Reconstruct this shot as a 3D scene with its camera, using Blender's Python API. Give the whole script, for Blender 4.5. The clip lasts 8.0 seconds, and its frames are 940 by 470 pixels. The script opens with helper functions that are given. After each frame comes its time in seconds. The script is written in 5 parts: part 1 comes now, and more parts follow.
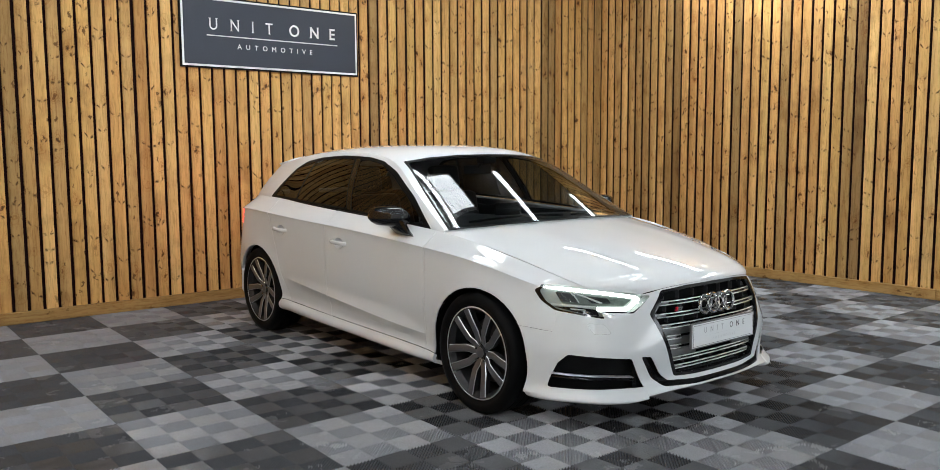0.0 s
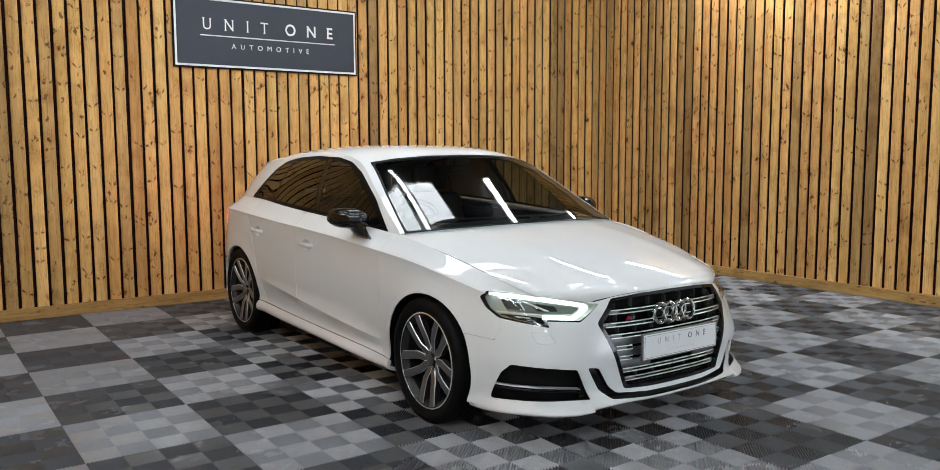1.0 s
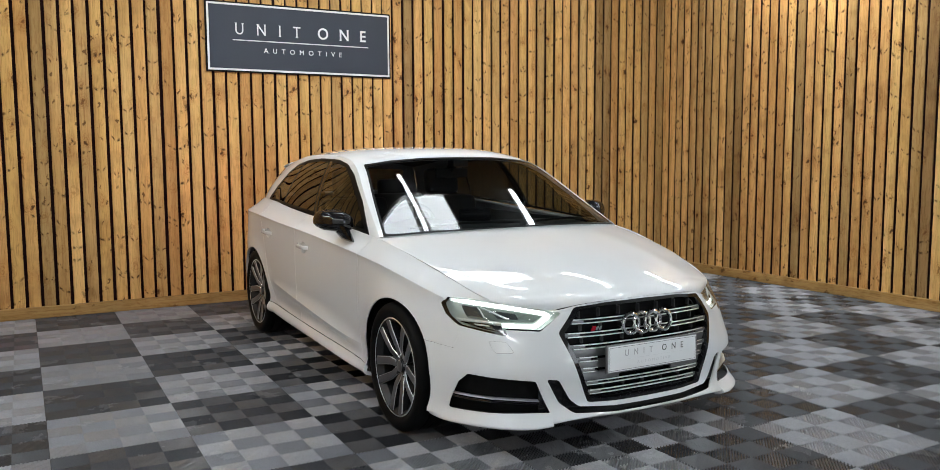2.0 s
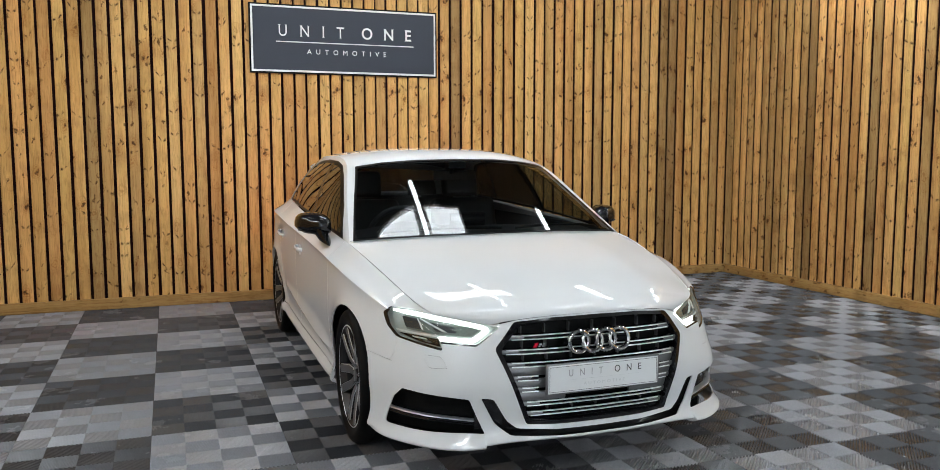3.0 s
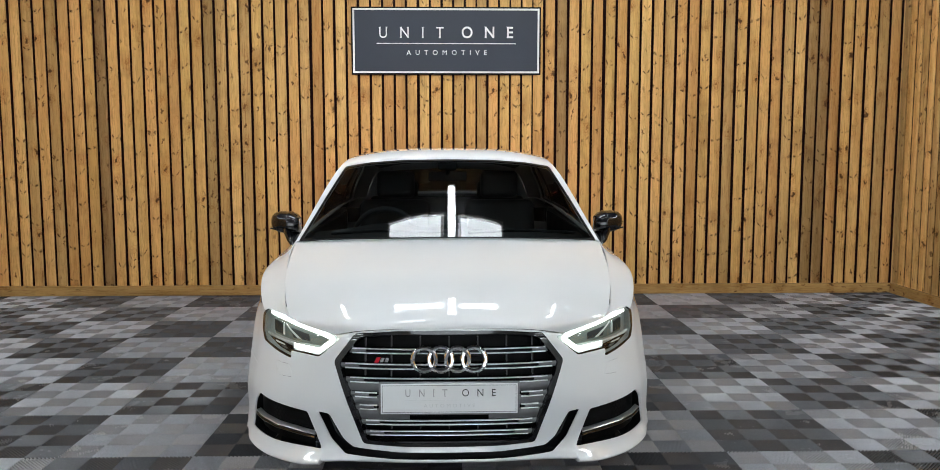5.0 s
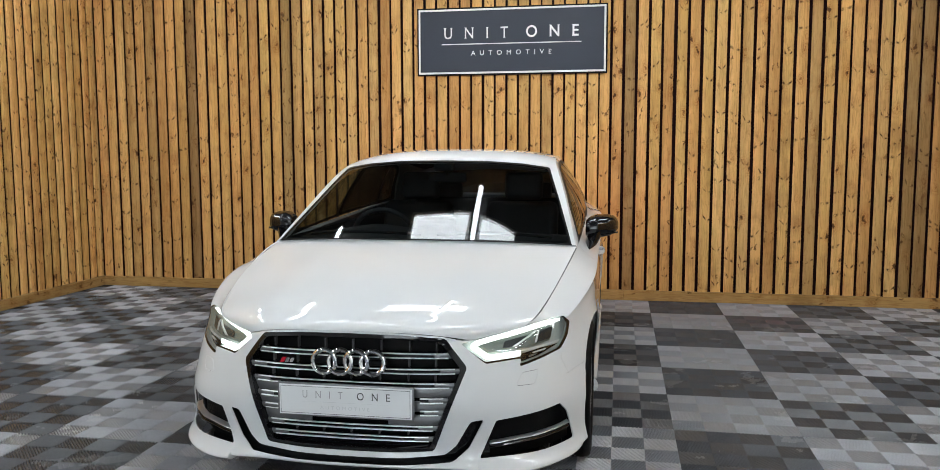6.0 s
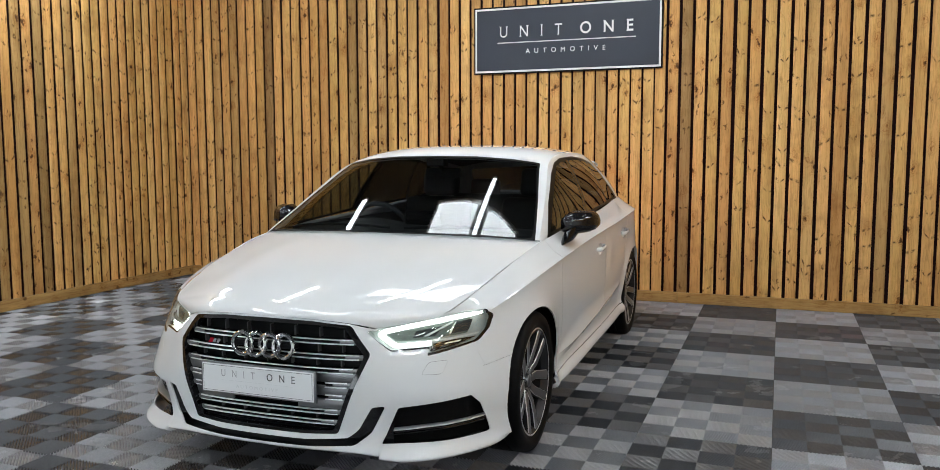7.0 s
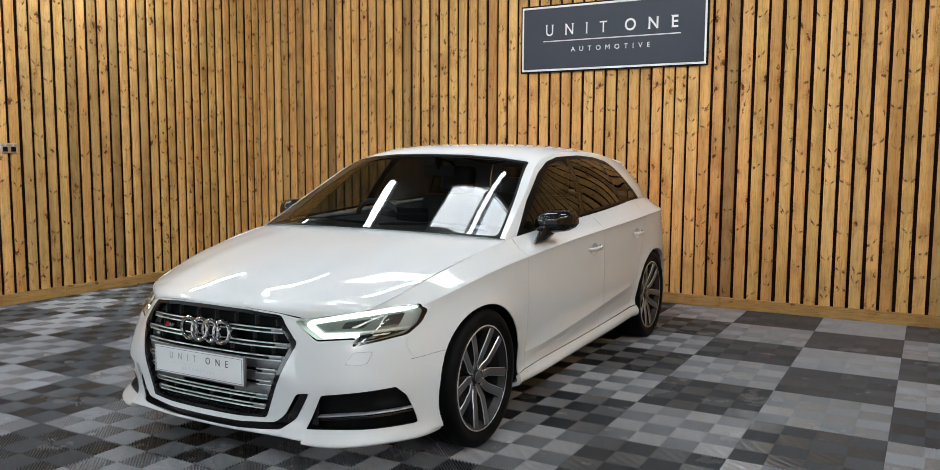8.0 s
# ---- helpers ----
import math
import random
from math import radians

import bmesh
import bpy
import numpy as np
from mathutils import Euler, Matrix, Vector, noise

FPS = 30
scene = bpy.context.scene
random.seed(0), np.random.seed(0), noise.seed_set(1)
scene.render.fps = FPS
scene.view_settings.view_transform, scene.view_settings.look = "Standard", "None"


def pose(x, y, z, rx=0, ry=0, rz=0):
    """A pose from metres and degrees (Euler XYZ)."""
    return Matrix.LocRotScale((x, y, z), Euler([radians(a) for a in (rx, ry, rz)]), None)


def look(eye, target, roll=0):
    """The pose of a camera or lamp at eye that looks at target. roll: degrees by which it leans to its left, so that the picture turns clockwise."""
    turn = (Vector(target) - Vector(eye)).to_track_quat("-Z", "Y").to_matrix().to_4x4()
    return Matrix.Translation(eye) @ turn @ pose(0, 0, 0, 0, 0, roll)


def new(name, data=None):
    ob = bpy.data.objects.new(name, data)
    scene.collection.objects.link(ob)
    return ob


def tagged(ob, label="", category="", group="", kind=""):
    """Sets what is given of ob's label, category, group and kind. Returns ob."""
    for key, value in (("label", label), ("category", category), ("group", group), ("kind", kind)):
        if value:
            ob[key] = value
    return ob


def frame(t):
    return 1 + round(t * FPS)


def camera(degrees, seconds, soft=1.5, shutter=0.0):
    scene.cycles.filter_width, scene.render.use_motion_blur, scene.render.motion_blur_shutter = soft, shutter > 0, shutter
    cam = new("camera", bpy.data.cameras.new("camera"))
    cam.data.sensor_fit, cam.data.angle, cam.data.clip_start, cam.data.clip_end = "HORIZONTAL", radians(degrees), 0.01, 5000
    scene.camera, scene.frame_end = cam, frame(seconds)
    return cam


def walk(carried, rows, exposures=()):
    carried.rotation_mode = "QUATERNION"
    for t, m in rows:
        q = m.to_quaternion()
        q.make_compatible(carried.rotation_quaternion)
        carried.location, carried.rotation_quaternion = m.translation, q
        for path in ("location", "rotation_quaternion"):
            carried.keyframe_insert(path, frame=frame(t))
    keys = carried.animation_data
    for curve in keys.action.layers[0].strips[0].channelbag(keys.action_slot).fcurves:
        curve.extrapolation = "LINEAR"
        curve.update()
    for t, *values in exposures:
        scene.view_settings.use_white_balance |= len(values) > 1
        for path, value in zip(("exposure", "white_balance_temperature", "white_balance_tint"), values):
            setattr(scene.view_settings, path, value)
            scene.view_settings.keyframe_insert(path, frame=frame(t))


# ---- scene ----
from mathutils.bvhtree import BVHTree
cam = camera(59.5, 8.0, soft=0.8)
PATH = [
    (0, (0.07, 0.122, 1.349), (1.305, 1.682, 1.147), -0.3),
    (0.5, (0.298, 0.034, 1.345), (1.505, 1.616, 1.144), -0.2),
    (1, (0.544, -0.059, 1.355), (1.687, 1.569, 1.152), -0.2),
    (1.5, (0.819, -0.163, 1.343), (1.874, 1.524, 1.141), -0.2),
    (1.7, (0.925, -0.212, 1.342), (1.944, 1.498, 1.144), -0.2),
    (2.8, (1.734, -0.396, 1.37), (2.472, 1.453, 1.172), -0.3),
    (3, (1.902, -0.423, 1.366), (2.584, 1.447, 1.168), -0.1),
    (3.5, (2.305, -0.485, 1.384), (2.837, 1.433, 1.185), -0.1),
    (4, (2.722, -0.489, 1.36), (3.096, 1.466, 1.162), -0.0),
    (4.5, (3.166, -0.506, 1.357), (3.374, 1.473, 1.157), 0.0),
    (4.7, (3.311, -0.503, 1.364), (3.46, 1.482, 1.165), 0.0),
    (6, (4.531, -0.34, 1.372), (4.178, 1.618, 1.174), -0.1),
    (6.5, (4.983, -0.226, 1.341), (4.451, 1.692, 1.145), -0.0),
    (7, (5.43, -0.143, 1.337), (4.728, 1.719, 1.143), -0.1),
    (7.5, (5.826, -0.016, 1.335), (4.972, 1.781, 1.137), 0.1),
    (8, (6.165, 0.134, 1.337), (5.19, 1.868, 1.139), 0.3),
]
walk(cam, [(t, look(eye, target, roll)) for t, eye, target, roll in PATH])

# world: the hall is closed, so the sky gives nothing
world = bpy.data.worlds.new("world")
world.use_nodes = True
world.node_tree.nodes["Background"].inputs["Color"].default_value = (0.02, 0.02, 0.022, 1)
scene.world = world

# plan of the hall: the bay's three boarded walls, floor grid and ceiling
WEST, EAST, NORTH, SOUTH, TOP = -0.815, 7.905, 7.44, -5.6, 3.60
TILE, TILE_X, TILE_Y = 0.6096, 1.776, 3.765
CAR = (3.550, 2.507, -0.005)
LAMP_POWER, SIDE_FILL_POWER, DOOR_FILL_POWER, SKY_POWER = 29.8, 54.0, 4.5, 13.5
DOOR = (2.2, 5.4, 0.1, 2.9)   # x0, x1, z0, z1 of the added glowing door in the south wall
# the rows at x -0.45 and 7.55 are added fill for walls and flanks
BATTENS = [(x, y, 1.5 if 0 < x < 7 else 2.1, 0) for x in (-0.45, 1.52, 3.58, 5.57, 7.55) for y in (-1.1, 1.8, 4.78) if y > 4 or x != 3.58]   # x, y, length, turn
BATTENS += [(2.62, 3.25, 1.4, 90), (4.38, 3.25, 1.5, 90)]   # two laid crosswise
ROOFLIGHTS = [(2.76, 4.74, 3.47, 5.22), (3.68, 4.74, 4.25, 5.20)]   # x0, y0, x1, y1


# ---- materials ----
def nodes_of(name):
    m = bpy.data.materials.new(name)
    m.use_nodes = True
    t = m.node_tree
    return m, t, t.nodes["Principled BSDF"]


def link(t, a, b):
    t.links.new(a, b)


def noise_node(t, scale, detail=4.0, vec=None, rough=0.55):
    n = t.nodes.new("ShaderNodeTexNoise")
    n.inputs["Scale"].default_value, n.inputs["Detail"].default_value, n.inputs["Roughness"].default_value = scale, detail, rough
    if vec is not None:
        link(t, vec, n.inputs["Vector"])
    return n


def ramp(t, fac, stops):
    r = t.nodes.new("ShaderNodeValToRGB")
    while len(r.color_ramp.elements) < len(stops):
        r.color_ramp.elements.new(0.5)
    for e, (p, c) in zip(r.color_ramp.elements, stops):
        e.position, e.color = p, (*c, 1) if len(c) == 3 else (c[0], c[0], c[0], 1)
    link(t, fac, r.inputs["Fac"])
    return r


def mix(t, fac, a, b, mode="MIX"):
    n = t.nodes.new("ShaderNodeMix")
    n.data_type, n.blend_type = "RGBA", mode
    for v, sock in ((fac, n.inputs[0]), (a, n.inputs[6]), (b, n.inputs[7])):
        if isinstance(v, (int, float)):
            sock.default_value = v
        elif isinstance(v, tuple):
            sock.default_value = (*v, 1)
        else:
            link(t, v, sock)
    return n.outputs[2]


def coords(t, scale=(1, 1, 1), random_shift=0.0):
    tc = t.nodes.new("ShaderNodeTexCoord")
    mp = t.nodes.new("ShaderNodeMapping")
    mp.inputs["Scale"].default_value = scale
    link(t, tc.outputs["Object"], mp.inputs["Vector"])
    if random_shift:
        oi = t.nodes.new("ShaderNodeObjectInfo")
        mu = t.nodes.new("ShaderNodeMath")
        mu.operation = "MULTIPLY"
        mu.inputs[1].default_value = random_shift
        link(t, oi.outputs["Random"], mu.inputs[0])
        cb = t.nodes.new("ShaderNodeCombineXYZ")
        for k in range(3):
            link(t, mu.outputs[0], cb.inputs[k])
        link(t, cb.outputs[0], mp.inputs["Location"])
    return mp.outputs["Vector"]


def bump(t, bsdf, height, strength=0.2, distance=0.002):
    b = t.nodes.new("ShaderNodeBump")
    b.inputs["Strength"].default_value, b.inputs["Distance"].default_value = strength, distance
    link(t, height, b.inputs["Height"])
    link(t, b.outputs["Normal"], bsdf.inputs["Normal"])


def surface(name, colour, rough, metal=0.0, vary=0.12, grain=60.0, bumps=0.0, coat=0.0, patch=3.0, spec=0.5):
    """A plain material with variation at two scales in colour and gloss, and a fine relief."""
    m, t, b = nodes_of(name)
    v = coords(t)
    fine, broad = noise_node(t, grain, 3, v), noise_node(t, patch, 2, v)
    dark = tuple(c * (1 - vary) for c in colour)
    light = tuple(min(1, c * (1 + vary * 0.6)) for c in colour)
    c1 = ramp(t, broad.outputs["Fac"], [(0.3, dark), (0.7, light)])
    c2 = mix(t, vary * 0.8, c1.outputs["Color"], fine.outputs["Fac"], "OVERLAY")
    link(t, c2, b.inputs["Base Color"])
    rr = ramp(t, broad.outputs["Fac"], [(0.25, (max(0.02, rough * 0.85),)), (0.75, (min(1, rough * 1.15),))])
    link(t, rr.outputs["Color"], b.inputs["Roughness"])
    b.inputs["Metallic"].default_value = metal
    b.inputs["Specular IOR Level"].default_value = spec
    b.inputs["Coat Weight"].default_value = coat
    b.inputs["Coat Roughness"].default_value = 0.03
    if bumps:
        bump(t, b, fine.outputs["Fac"], bumps, 0.001)
    return m


def glow(name, colour, strength):
    m, t, b = nodes_of(name)
    b.inputs["Base Color"].default_value = (*colour, 1)
    b.inputs["Emission Color"].default_value = (*colour, 1)
    b.inputs["Emission Strength"].default_value = strength
    return m


def glass(name, tint, rough=0.0, front=0.045):
    """Thin tinted glass: clear straight through, with more gloss on its face at a glancing angle."""
    m = bpy.data.materials.new(name)
    m.use_nodes = True
    t = m.node_tree
    t.nodes.remove(t.nodes["Principled BSDF"])
    clear, gloss, mx = t.nodes.new("ShaderNodeBsdfTransparent"), t.nodes.new("ShaderNodeBsdfGlossy"), t.nodes.new("ShaderNodeMixShader")
    lw, power, span = t.nodes.new("ShaderNodeLayerWeight"), t.nodes.new("ShaderNodeMath"), t.nodes.new("ShaderNodeMath")
    power.operation, span.operation = "POWER", "MULTIPLY_ADD"
    power.inputs[1].default_value, span.inputs[1].default_value, span.inputs[2].default_value = 5.0, 1 - front, front
    clear.inputs["Color"].default_value = (*tint, 1)
    gloss.inputs["Roughness"].default_value = rough
    link(t, lw.outputs["Facing"], power.inputs[0])
    link(t, power.outputs[0], span.inputs[0])
    link(t, span.outputs[0], mx.inputs[0])
    link(t, clear.outputs[0], mx.inputs[1])
    link(t, gloss.outputs[0], mx.inputs[2])
    link(t, mx.outputs[0], t.nodes["Material Output"].inputs["Surface"])
    return m


def timber(name, tones, knots=1.0, along="Z"):
    """Treated softwood: grain along one axis, knots, and a tone of its own for each board."""
    m, t, b = nodes_of(name)
    k = {"Z": (1, 1, 0.06), "X": (0.06, 1, 1), "Y": (1, 0.06, 1)}[along]
    v = coords(t, (1, 1, 1), 37.0)
    stretch = t.nodes.new("ShaderNodeMapping")
    stretch.inputs["Scale"].default_value = k
    link(t, v, stretch.inputs["Vector"])
    warp = noise_node(t, 5.0, 2, v)
    wv = mix(t, 0.035, stretch.outputs["Vector"], warp.outputs["Color"])
    grain = noise_node(t, 95.0, 5, wv, 0.6)
    broad = noise_node(t, 9.0, 3, wv)
    oi = t.nodes.new("ShaderNodeObjectInfo")
    tone = ramp(t, oi.outputs["Random"], [(p, c) for p, c in tones])
    tone.color_ramp.interpolation = "LINEAR"
    g = ramp(t, grain.outputs["Fac"], [(0.36, (0.40, 0.29, 0.20)), (0.48, (0.88, 0.85, 0.80)), (0.66, (1.08, 1.08, 1.08))])
    c = mix(t, 0.38, tone.outputs["Color"], g.outputs["Color"], "MULTIPLY")
    g2 = ramp(t, broad.outputs["Fac"], [(0.3, (0.66, 0.60, 0.49)), (0.60, (1, 1, 1))])
    c = mix(t, 0.8, c, g2.outputs["Color"], "MULTIPLY")
    vo = t.nodes.new("ShaderNodeTexVoronoi")
    vo.inputs["Scale"].default_value = 1.0
    km = t.nodes.new("ShaderNodeMapping")
    km.inputs["Scale"].default_value = {"Z": (9, 2, 5.2), "X": (6, 2, 9), "Y": (2, 6, 9)}[along]
    kw = mix(t, 0.085, v, noise_node(t, 17.0, 3, v, 0.6).outputs["Color"])
    link(t, kw, km.inputs["Vector"])
    link(t, km.outputs["Vector"], vo.inputs["Vector"])
    some = ramp(t, vo.outputs["Color"], [(0.36, (0,)), (0.46, (1,))])
    # growth rings that bend round each knot
    turns, wave = t.nodes.new("ShaderNodeMath"), t.nodes.new("ShaderNodeMath")
    turns.operation, wave.operation = "MULTIPLY", "SINE"
    turns.inputs[1].default_value = 62.0
    link(t, vo.outputs["Distance"], turns.inputs[0])
    link(t, turns.outputs[0], wave.inputs[0])
    rings = ramp(t, wave.outputs[0], [(0.0, (0.0,)), (0.75, (1.0,))])
    near = ramp(t, vo.outputs["Distance"], [(0.10, (0.75,)), (0.24, (0.42,)), (0.46, (0,))])
    near = mix(t, 1.0, near.outputs["Color"], some.outputs["Color"], "MULTIPLY")
    c = mix(t, mix(t, 1.0, near, rings.outputs["Color"], "MULTIPLY"), c, mix(t, 1.0, c, (0.60, 0.42, 0.27), "MULTIPLY"))
    c = mix(t, mix(t, 1.0, near, (0.45, 0.45, 0.45), "MULTIPLY"), c, mix(t, 1.0, c, (0.70, 0.52, 0.36), "MULTIPLY"))
    kf = ramp(t, vo.outputs["Distance"], [(0.0, (1,)), (0.085, (1.0,)), (0.135, (0.0,)), (1.0, (0,))])
    core = mix(t, 1.0, kf.outputs["Color"], some.outputs["Color"], "MULTIPLY")
    kc = mix(t, 0.92 * knots, c, mix(t, core, c, (0.085, 0.036, 0.011)))
    small = t.nodes.new("ShaderNodeTexVoronoi")
    small.inputs["Scale"].default_value = 1.0
    sm = t.nodes.new("ShaderNodeMapping")
    sm.inputs["Scale"].default_value = {"Z": (21, 4, 7), "X": (7, 4, 19), "Y": (4, 7, 19)}[along]
    link(t, kw, sm.inputs["Vector"])
    link(t, sm.outputs["Vector"], small.inputs["Vector"])
    dots = ramp(t, small.outputs["Distance"], [(0.11, (0.85,)), (0.19, (0,))])
    few = ramp(t, small.outputs["Color"], [(0.47, (0,)), (0.53, (1,))])
    kc = mix(t, mix(t, 1.0, dots.outputs["Color"], few.outputs["Color"], "MULTIPLY"), kc, (0.12, 0.055, 0.015))
    stain = ramp(t, noise_node(t, 2.6, 4, v, 0.6).outputs["Fac"], [(0.54, (0,)), (0.70, (0.7,))])
    kc = mix(t, stain.outputs["Color"], kc, mix(t, 1.0, kc, (0.62, 0.56, 0.52), "MULTIPLY"))
    if along == "Z":
        tc, sep = t.nodes.new("ShaderNodeTexCoord"), t.nodes.new("ShaderNodeSeparateXYZ")
        link(t, tc.outputs["Object"], sep.inputs[0])

        def calc(op, *values):
            n = t.nodes.new("ShaderNodeMath")
            n.operation = op
            for k, value in enumerate(values):
                if isinstance(value, (int, float)):
                    n.inputs[k].default_value = value
                else:
                    link(t, value, n.inputs[k])
            return n.outputs[0]

        lean = calc("MULTIPLY_ADD", calc("FRACT", calc("MULTIPLY", oi.outputs["Random"], 53.0)), 1.25, 0.05)
        drift = noise_node(t, 4.5, 1, v).outputs["Fac"]
        across = calc("ADD", sep.outputs[0], calc("MULTIPLY_ADD", drift, 0.10, -0.05))
        off = calc("MULTIPLY", across, across)
        wobble = calc("MULTIPLY", noise_node(t, 30.0, 3, v).outputs["Fac"], 0.030)
        height = calc("ADD", calc("SUBTRACT", calc("ADD", sep.outputs[2], wobble), calc("ADD", calc("MULTIPLY", calc("ABSOLUTE", across), lean), calc("MULTIPLY", across, calc("MULTIPLY_ADD", calc("FRACT", calc("MULTIPLY", oi.outputs["Random"], 71.0)), 1.6, -0.8)))), calc("MULTIPLY", oi.outputs["Random"], 91.0))
        rows = t.nodes.new("ShaderNodeTexVoronoi")
        rows.voronoi_dimensions = "1D"
        rows.inputs["Scale"].default_value = 4.6
        link(t, height, rows.inputs["W"])
        band = ramp(t, rows.outputs["Distance"], [(0.018, (1,)), (0.040, (0.6,)), (0.075, (0,))])
        shown = ramp(t, rows.outputs["Color"], [(0.48, (0,)), (0.54, (0.8,)), (0.9, (1,))])
        ends = ramp(t, calc("MULTIPLY", off, 520.0), [(0.0, (0.0,)), (0.06, (0.55,)), (0.16, (1,)), (0.45, (1,)), (0.75, (0.15,)), (1.0, (0.0,))])
        patchy = ramp(t, noise_node(t, 38.0, 2, v).outputs["Fac"], [(0.38, (0.0,)), (0.52, (1,))])
        arc = mix(t, 1.0, mix(t, 1.0, band.outputs["Color"], shown.outputs["Color"], "MULTIPLY"), mix(t, 1.0, ends.outputs["Color"], patchy.outputs["Color"], "MULTIPLY"), "MULTIPLY")
        kc = mix(t, arc, kc, (0.085, 0.040, 0.012))
    # thin dark resin lines along the grain
    fibre = t.nodes.new("ShaderNodeMapping")
    fibre.inputs["Scale"].default_value = {"Z": (1, 1, 0.02), "X": (0.02, 1, 1), "Y": (1, 0.02, 1)}[along]
    link(t, v, fibre.inputs["Vector"])
    lines = ramp(t, noise_node(t, 150.0, 2, fibre.outputs["Vector"]).outputs["Fac"], [(0.60, (0,)), (0.68, (0.5,))])
    kc = mix(t, lines.outputs["Color"], kc, mix(t, 1.0, kc, (0.58, 0.45, 0.34), "MULTIPLY"))
    link(t, kc, b.inputs["Base Color"])
    rr = ramp(t, grain.outputs["Fac"], [(0.3, (0.72,)), (0.7, (0.55,))])
    link(t, rr.outputs["Color"], b.inputs["Roughness"])
    b.inputs["Specular IOR Level"].default_value = 0.18
    bump(t, b, grain.outputs["Fac"], 0.35, 0.0015)
    return m


BOARD = timber("treated_board", [(0.0, (0.60, 0.330, 0.118)), (0.2, (0.80, 0.470, 0.175)), (0.36, (0.72, 0.455, 0.160)), (0.5, (0.74, 0.415, 0.150)),
                                 (0.70, (0.87, 0.555, 0.215)), (0.84, (0.60, 0.372, 0.145)), (0.94, (0.43, 0.272, 0.105)), (1.0, (0.33, 0.196, 0.082))])
SKIRT = timber("treated_rail", [(0.0, (0.44, 0.27, 0.10)), (1.0, (0.52, 0.325, 0.125))], 0.8, "X")
SKIRT_Y = timber("treated_rail_side", [(0.0, (0.42, 0.26, 0.10)), (1.0, (0.50, 0.31, 0.12))], 0.8, "Y")
BACKING = surface("black_membrane", (0.015, 0.005, 0.005), 0.85, vary=0.3, spec=0.1)
PLASTER = surface("pale_unseen_wall", (0.78, 0.78, 0.76), 0.7, vary=0.08, bumps=0.3)
CEILING = surface("ceiling_sheet", (0.05, 0.05, 0.053), 0.7, vary=0.15)
BRIGHT = surface("satin_chrome", (0.93, 0.93, 0.94), 0.36, 1.0, vary=0.04)
STEEL = surface("brushed_steel", (0.55, 0.55, 0.54), 0.32, 1.0)


def tile_plastic(name, colour):
    m, t, b = nodes_of(name)
    v = coords(t, (1, 1, 1), 11.0)
    fine, broad = noise_node(t, 140, 3, v), noise_node(t, 4.0, 4, v, 0.65)
    oi = t.nodes.new("ShaderNodeObjectInfo")
    tone = ramp(t, oi.outputs["Random"], [(0, tuple(c * 0.88 for c in colour)), (1, tuple(c * 1.1 for c in colour))])
    dust = ramp(t, broad.outputs["Fac"], [(0.42, (0,)), (0.75, (0.35,))])
    c = mix(t, dust.outputs["Color"], tone.outputs["Color"], tuple(0.5 * c + 0.07 for c in colour))
    c = mix(t, 0.25, c, fine.outputs["Fac"], "OVERLAY")
    link(t, c, b.inputs["Base Color"])
    rr = ramp(t, broad.outputs["Fac"], [(0.3, (0.17,)), (0.7, (0.30,))])
    link(t, rr.outputs["Color"], b.inputs["Roughness"])
    return m


TILE_LIGHT = tile_plastic("grey_floor_plastic", (0.305, 0.308, 0.330))
TILE_DARK = tile_plastic("graphite_floor_plastic", (0.081, 0.083, 0.091))
PAINT = surface("white_car_paint", (0.665, 0.678, 0.69), 0.025, vary=0.012, grain=900, patch=1.2)
GLOSS_BLACK = surface("gloss_black", (0.005, 0.005, 0.006), 0.07, vary=0.1)
MATT_BLACK = surface("matt_black_plastic", (0.004, 0.004, 0.0043), 0.55, vary=0.2, bumps=0.2, grain=300, spec=0.12)
TRIM_GREY = surface("dark_trim_grey", (0.05, 0.05, 0.052), 0.4, vary=0.1)
LAMP_GREY = surface("lamp_bowl_grey", (0.085, 0.092, 0.088), 0.45, vary=0.1)
CHROME = surface("chrome", (0.88, 0.88, 0.89), 0.11, 1.0, vary=0.04)
SATIN = surface("satin_aluminium", (0.23, 0.23, 0.237), 0.46, 1.0, vary=0.06)
RUBBER = surface("tyre_rubber", (0.0045, 0.0045, 0.0048), 0.6, vary=0.25, bumps=0.3, grain=160, spec=0.10)
ALLOY = surface("machined_alloy", (0.66, 0.68, 0.71), 0.34, 0.75, vary=0.06, grain=220)
ALLOY_DARK = surface("dark_painted_alloy", (0.022, 0.022, 0.024), 0.4, 0.2, vary=0.1, spec=0.35)
ALLOY_GREY = surface("grey_painted_alloy", (0.20, 0.20, 0.21), 0.30, 0.85, vary=0.06, grain=500)
WINDOW_TRIM = surface("satin_black_trim", (0.004, 0.004, 0.0042), 0.4, vary=0.15, spec=0.07)
PILLAR_BLACK = surface("pillar_black", (0.005, 0.005, 0.0055), 0.12, vary=0.1, spec=0.3)
LAMP_DARK = surface("projector_dark", (0.022, 0.024, 0.025), 0.45, vary=0.1, spec=0.2)
BEZEL_LIGHT = surface("lamp_trim_light", (0.62, 0.64, 0.63), 0.28, vary=0.05)
LAMP_BEZEL = surface("lamp_bezel_grey", (0.38, 0.405, 0.39), 0.32, vary=0.06)
LAMP_GREEN = surface("lamp_reflector", (0.105, 0.125, 0.110), 0.4, vary=0.15, patch=30.0)
DISC = surface("brake_steel", (0.13, 0.125, 0.12), 0.45, 1.0, vary=0.2)
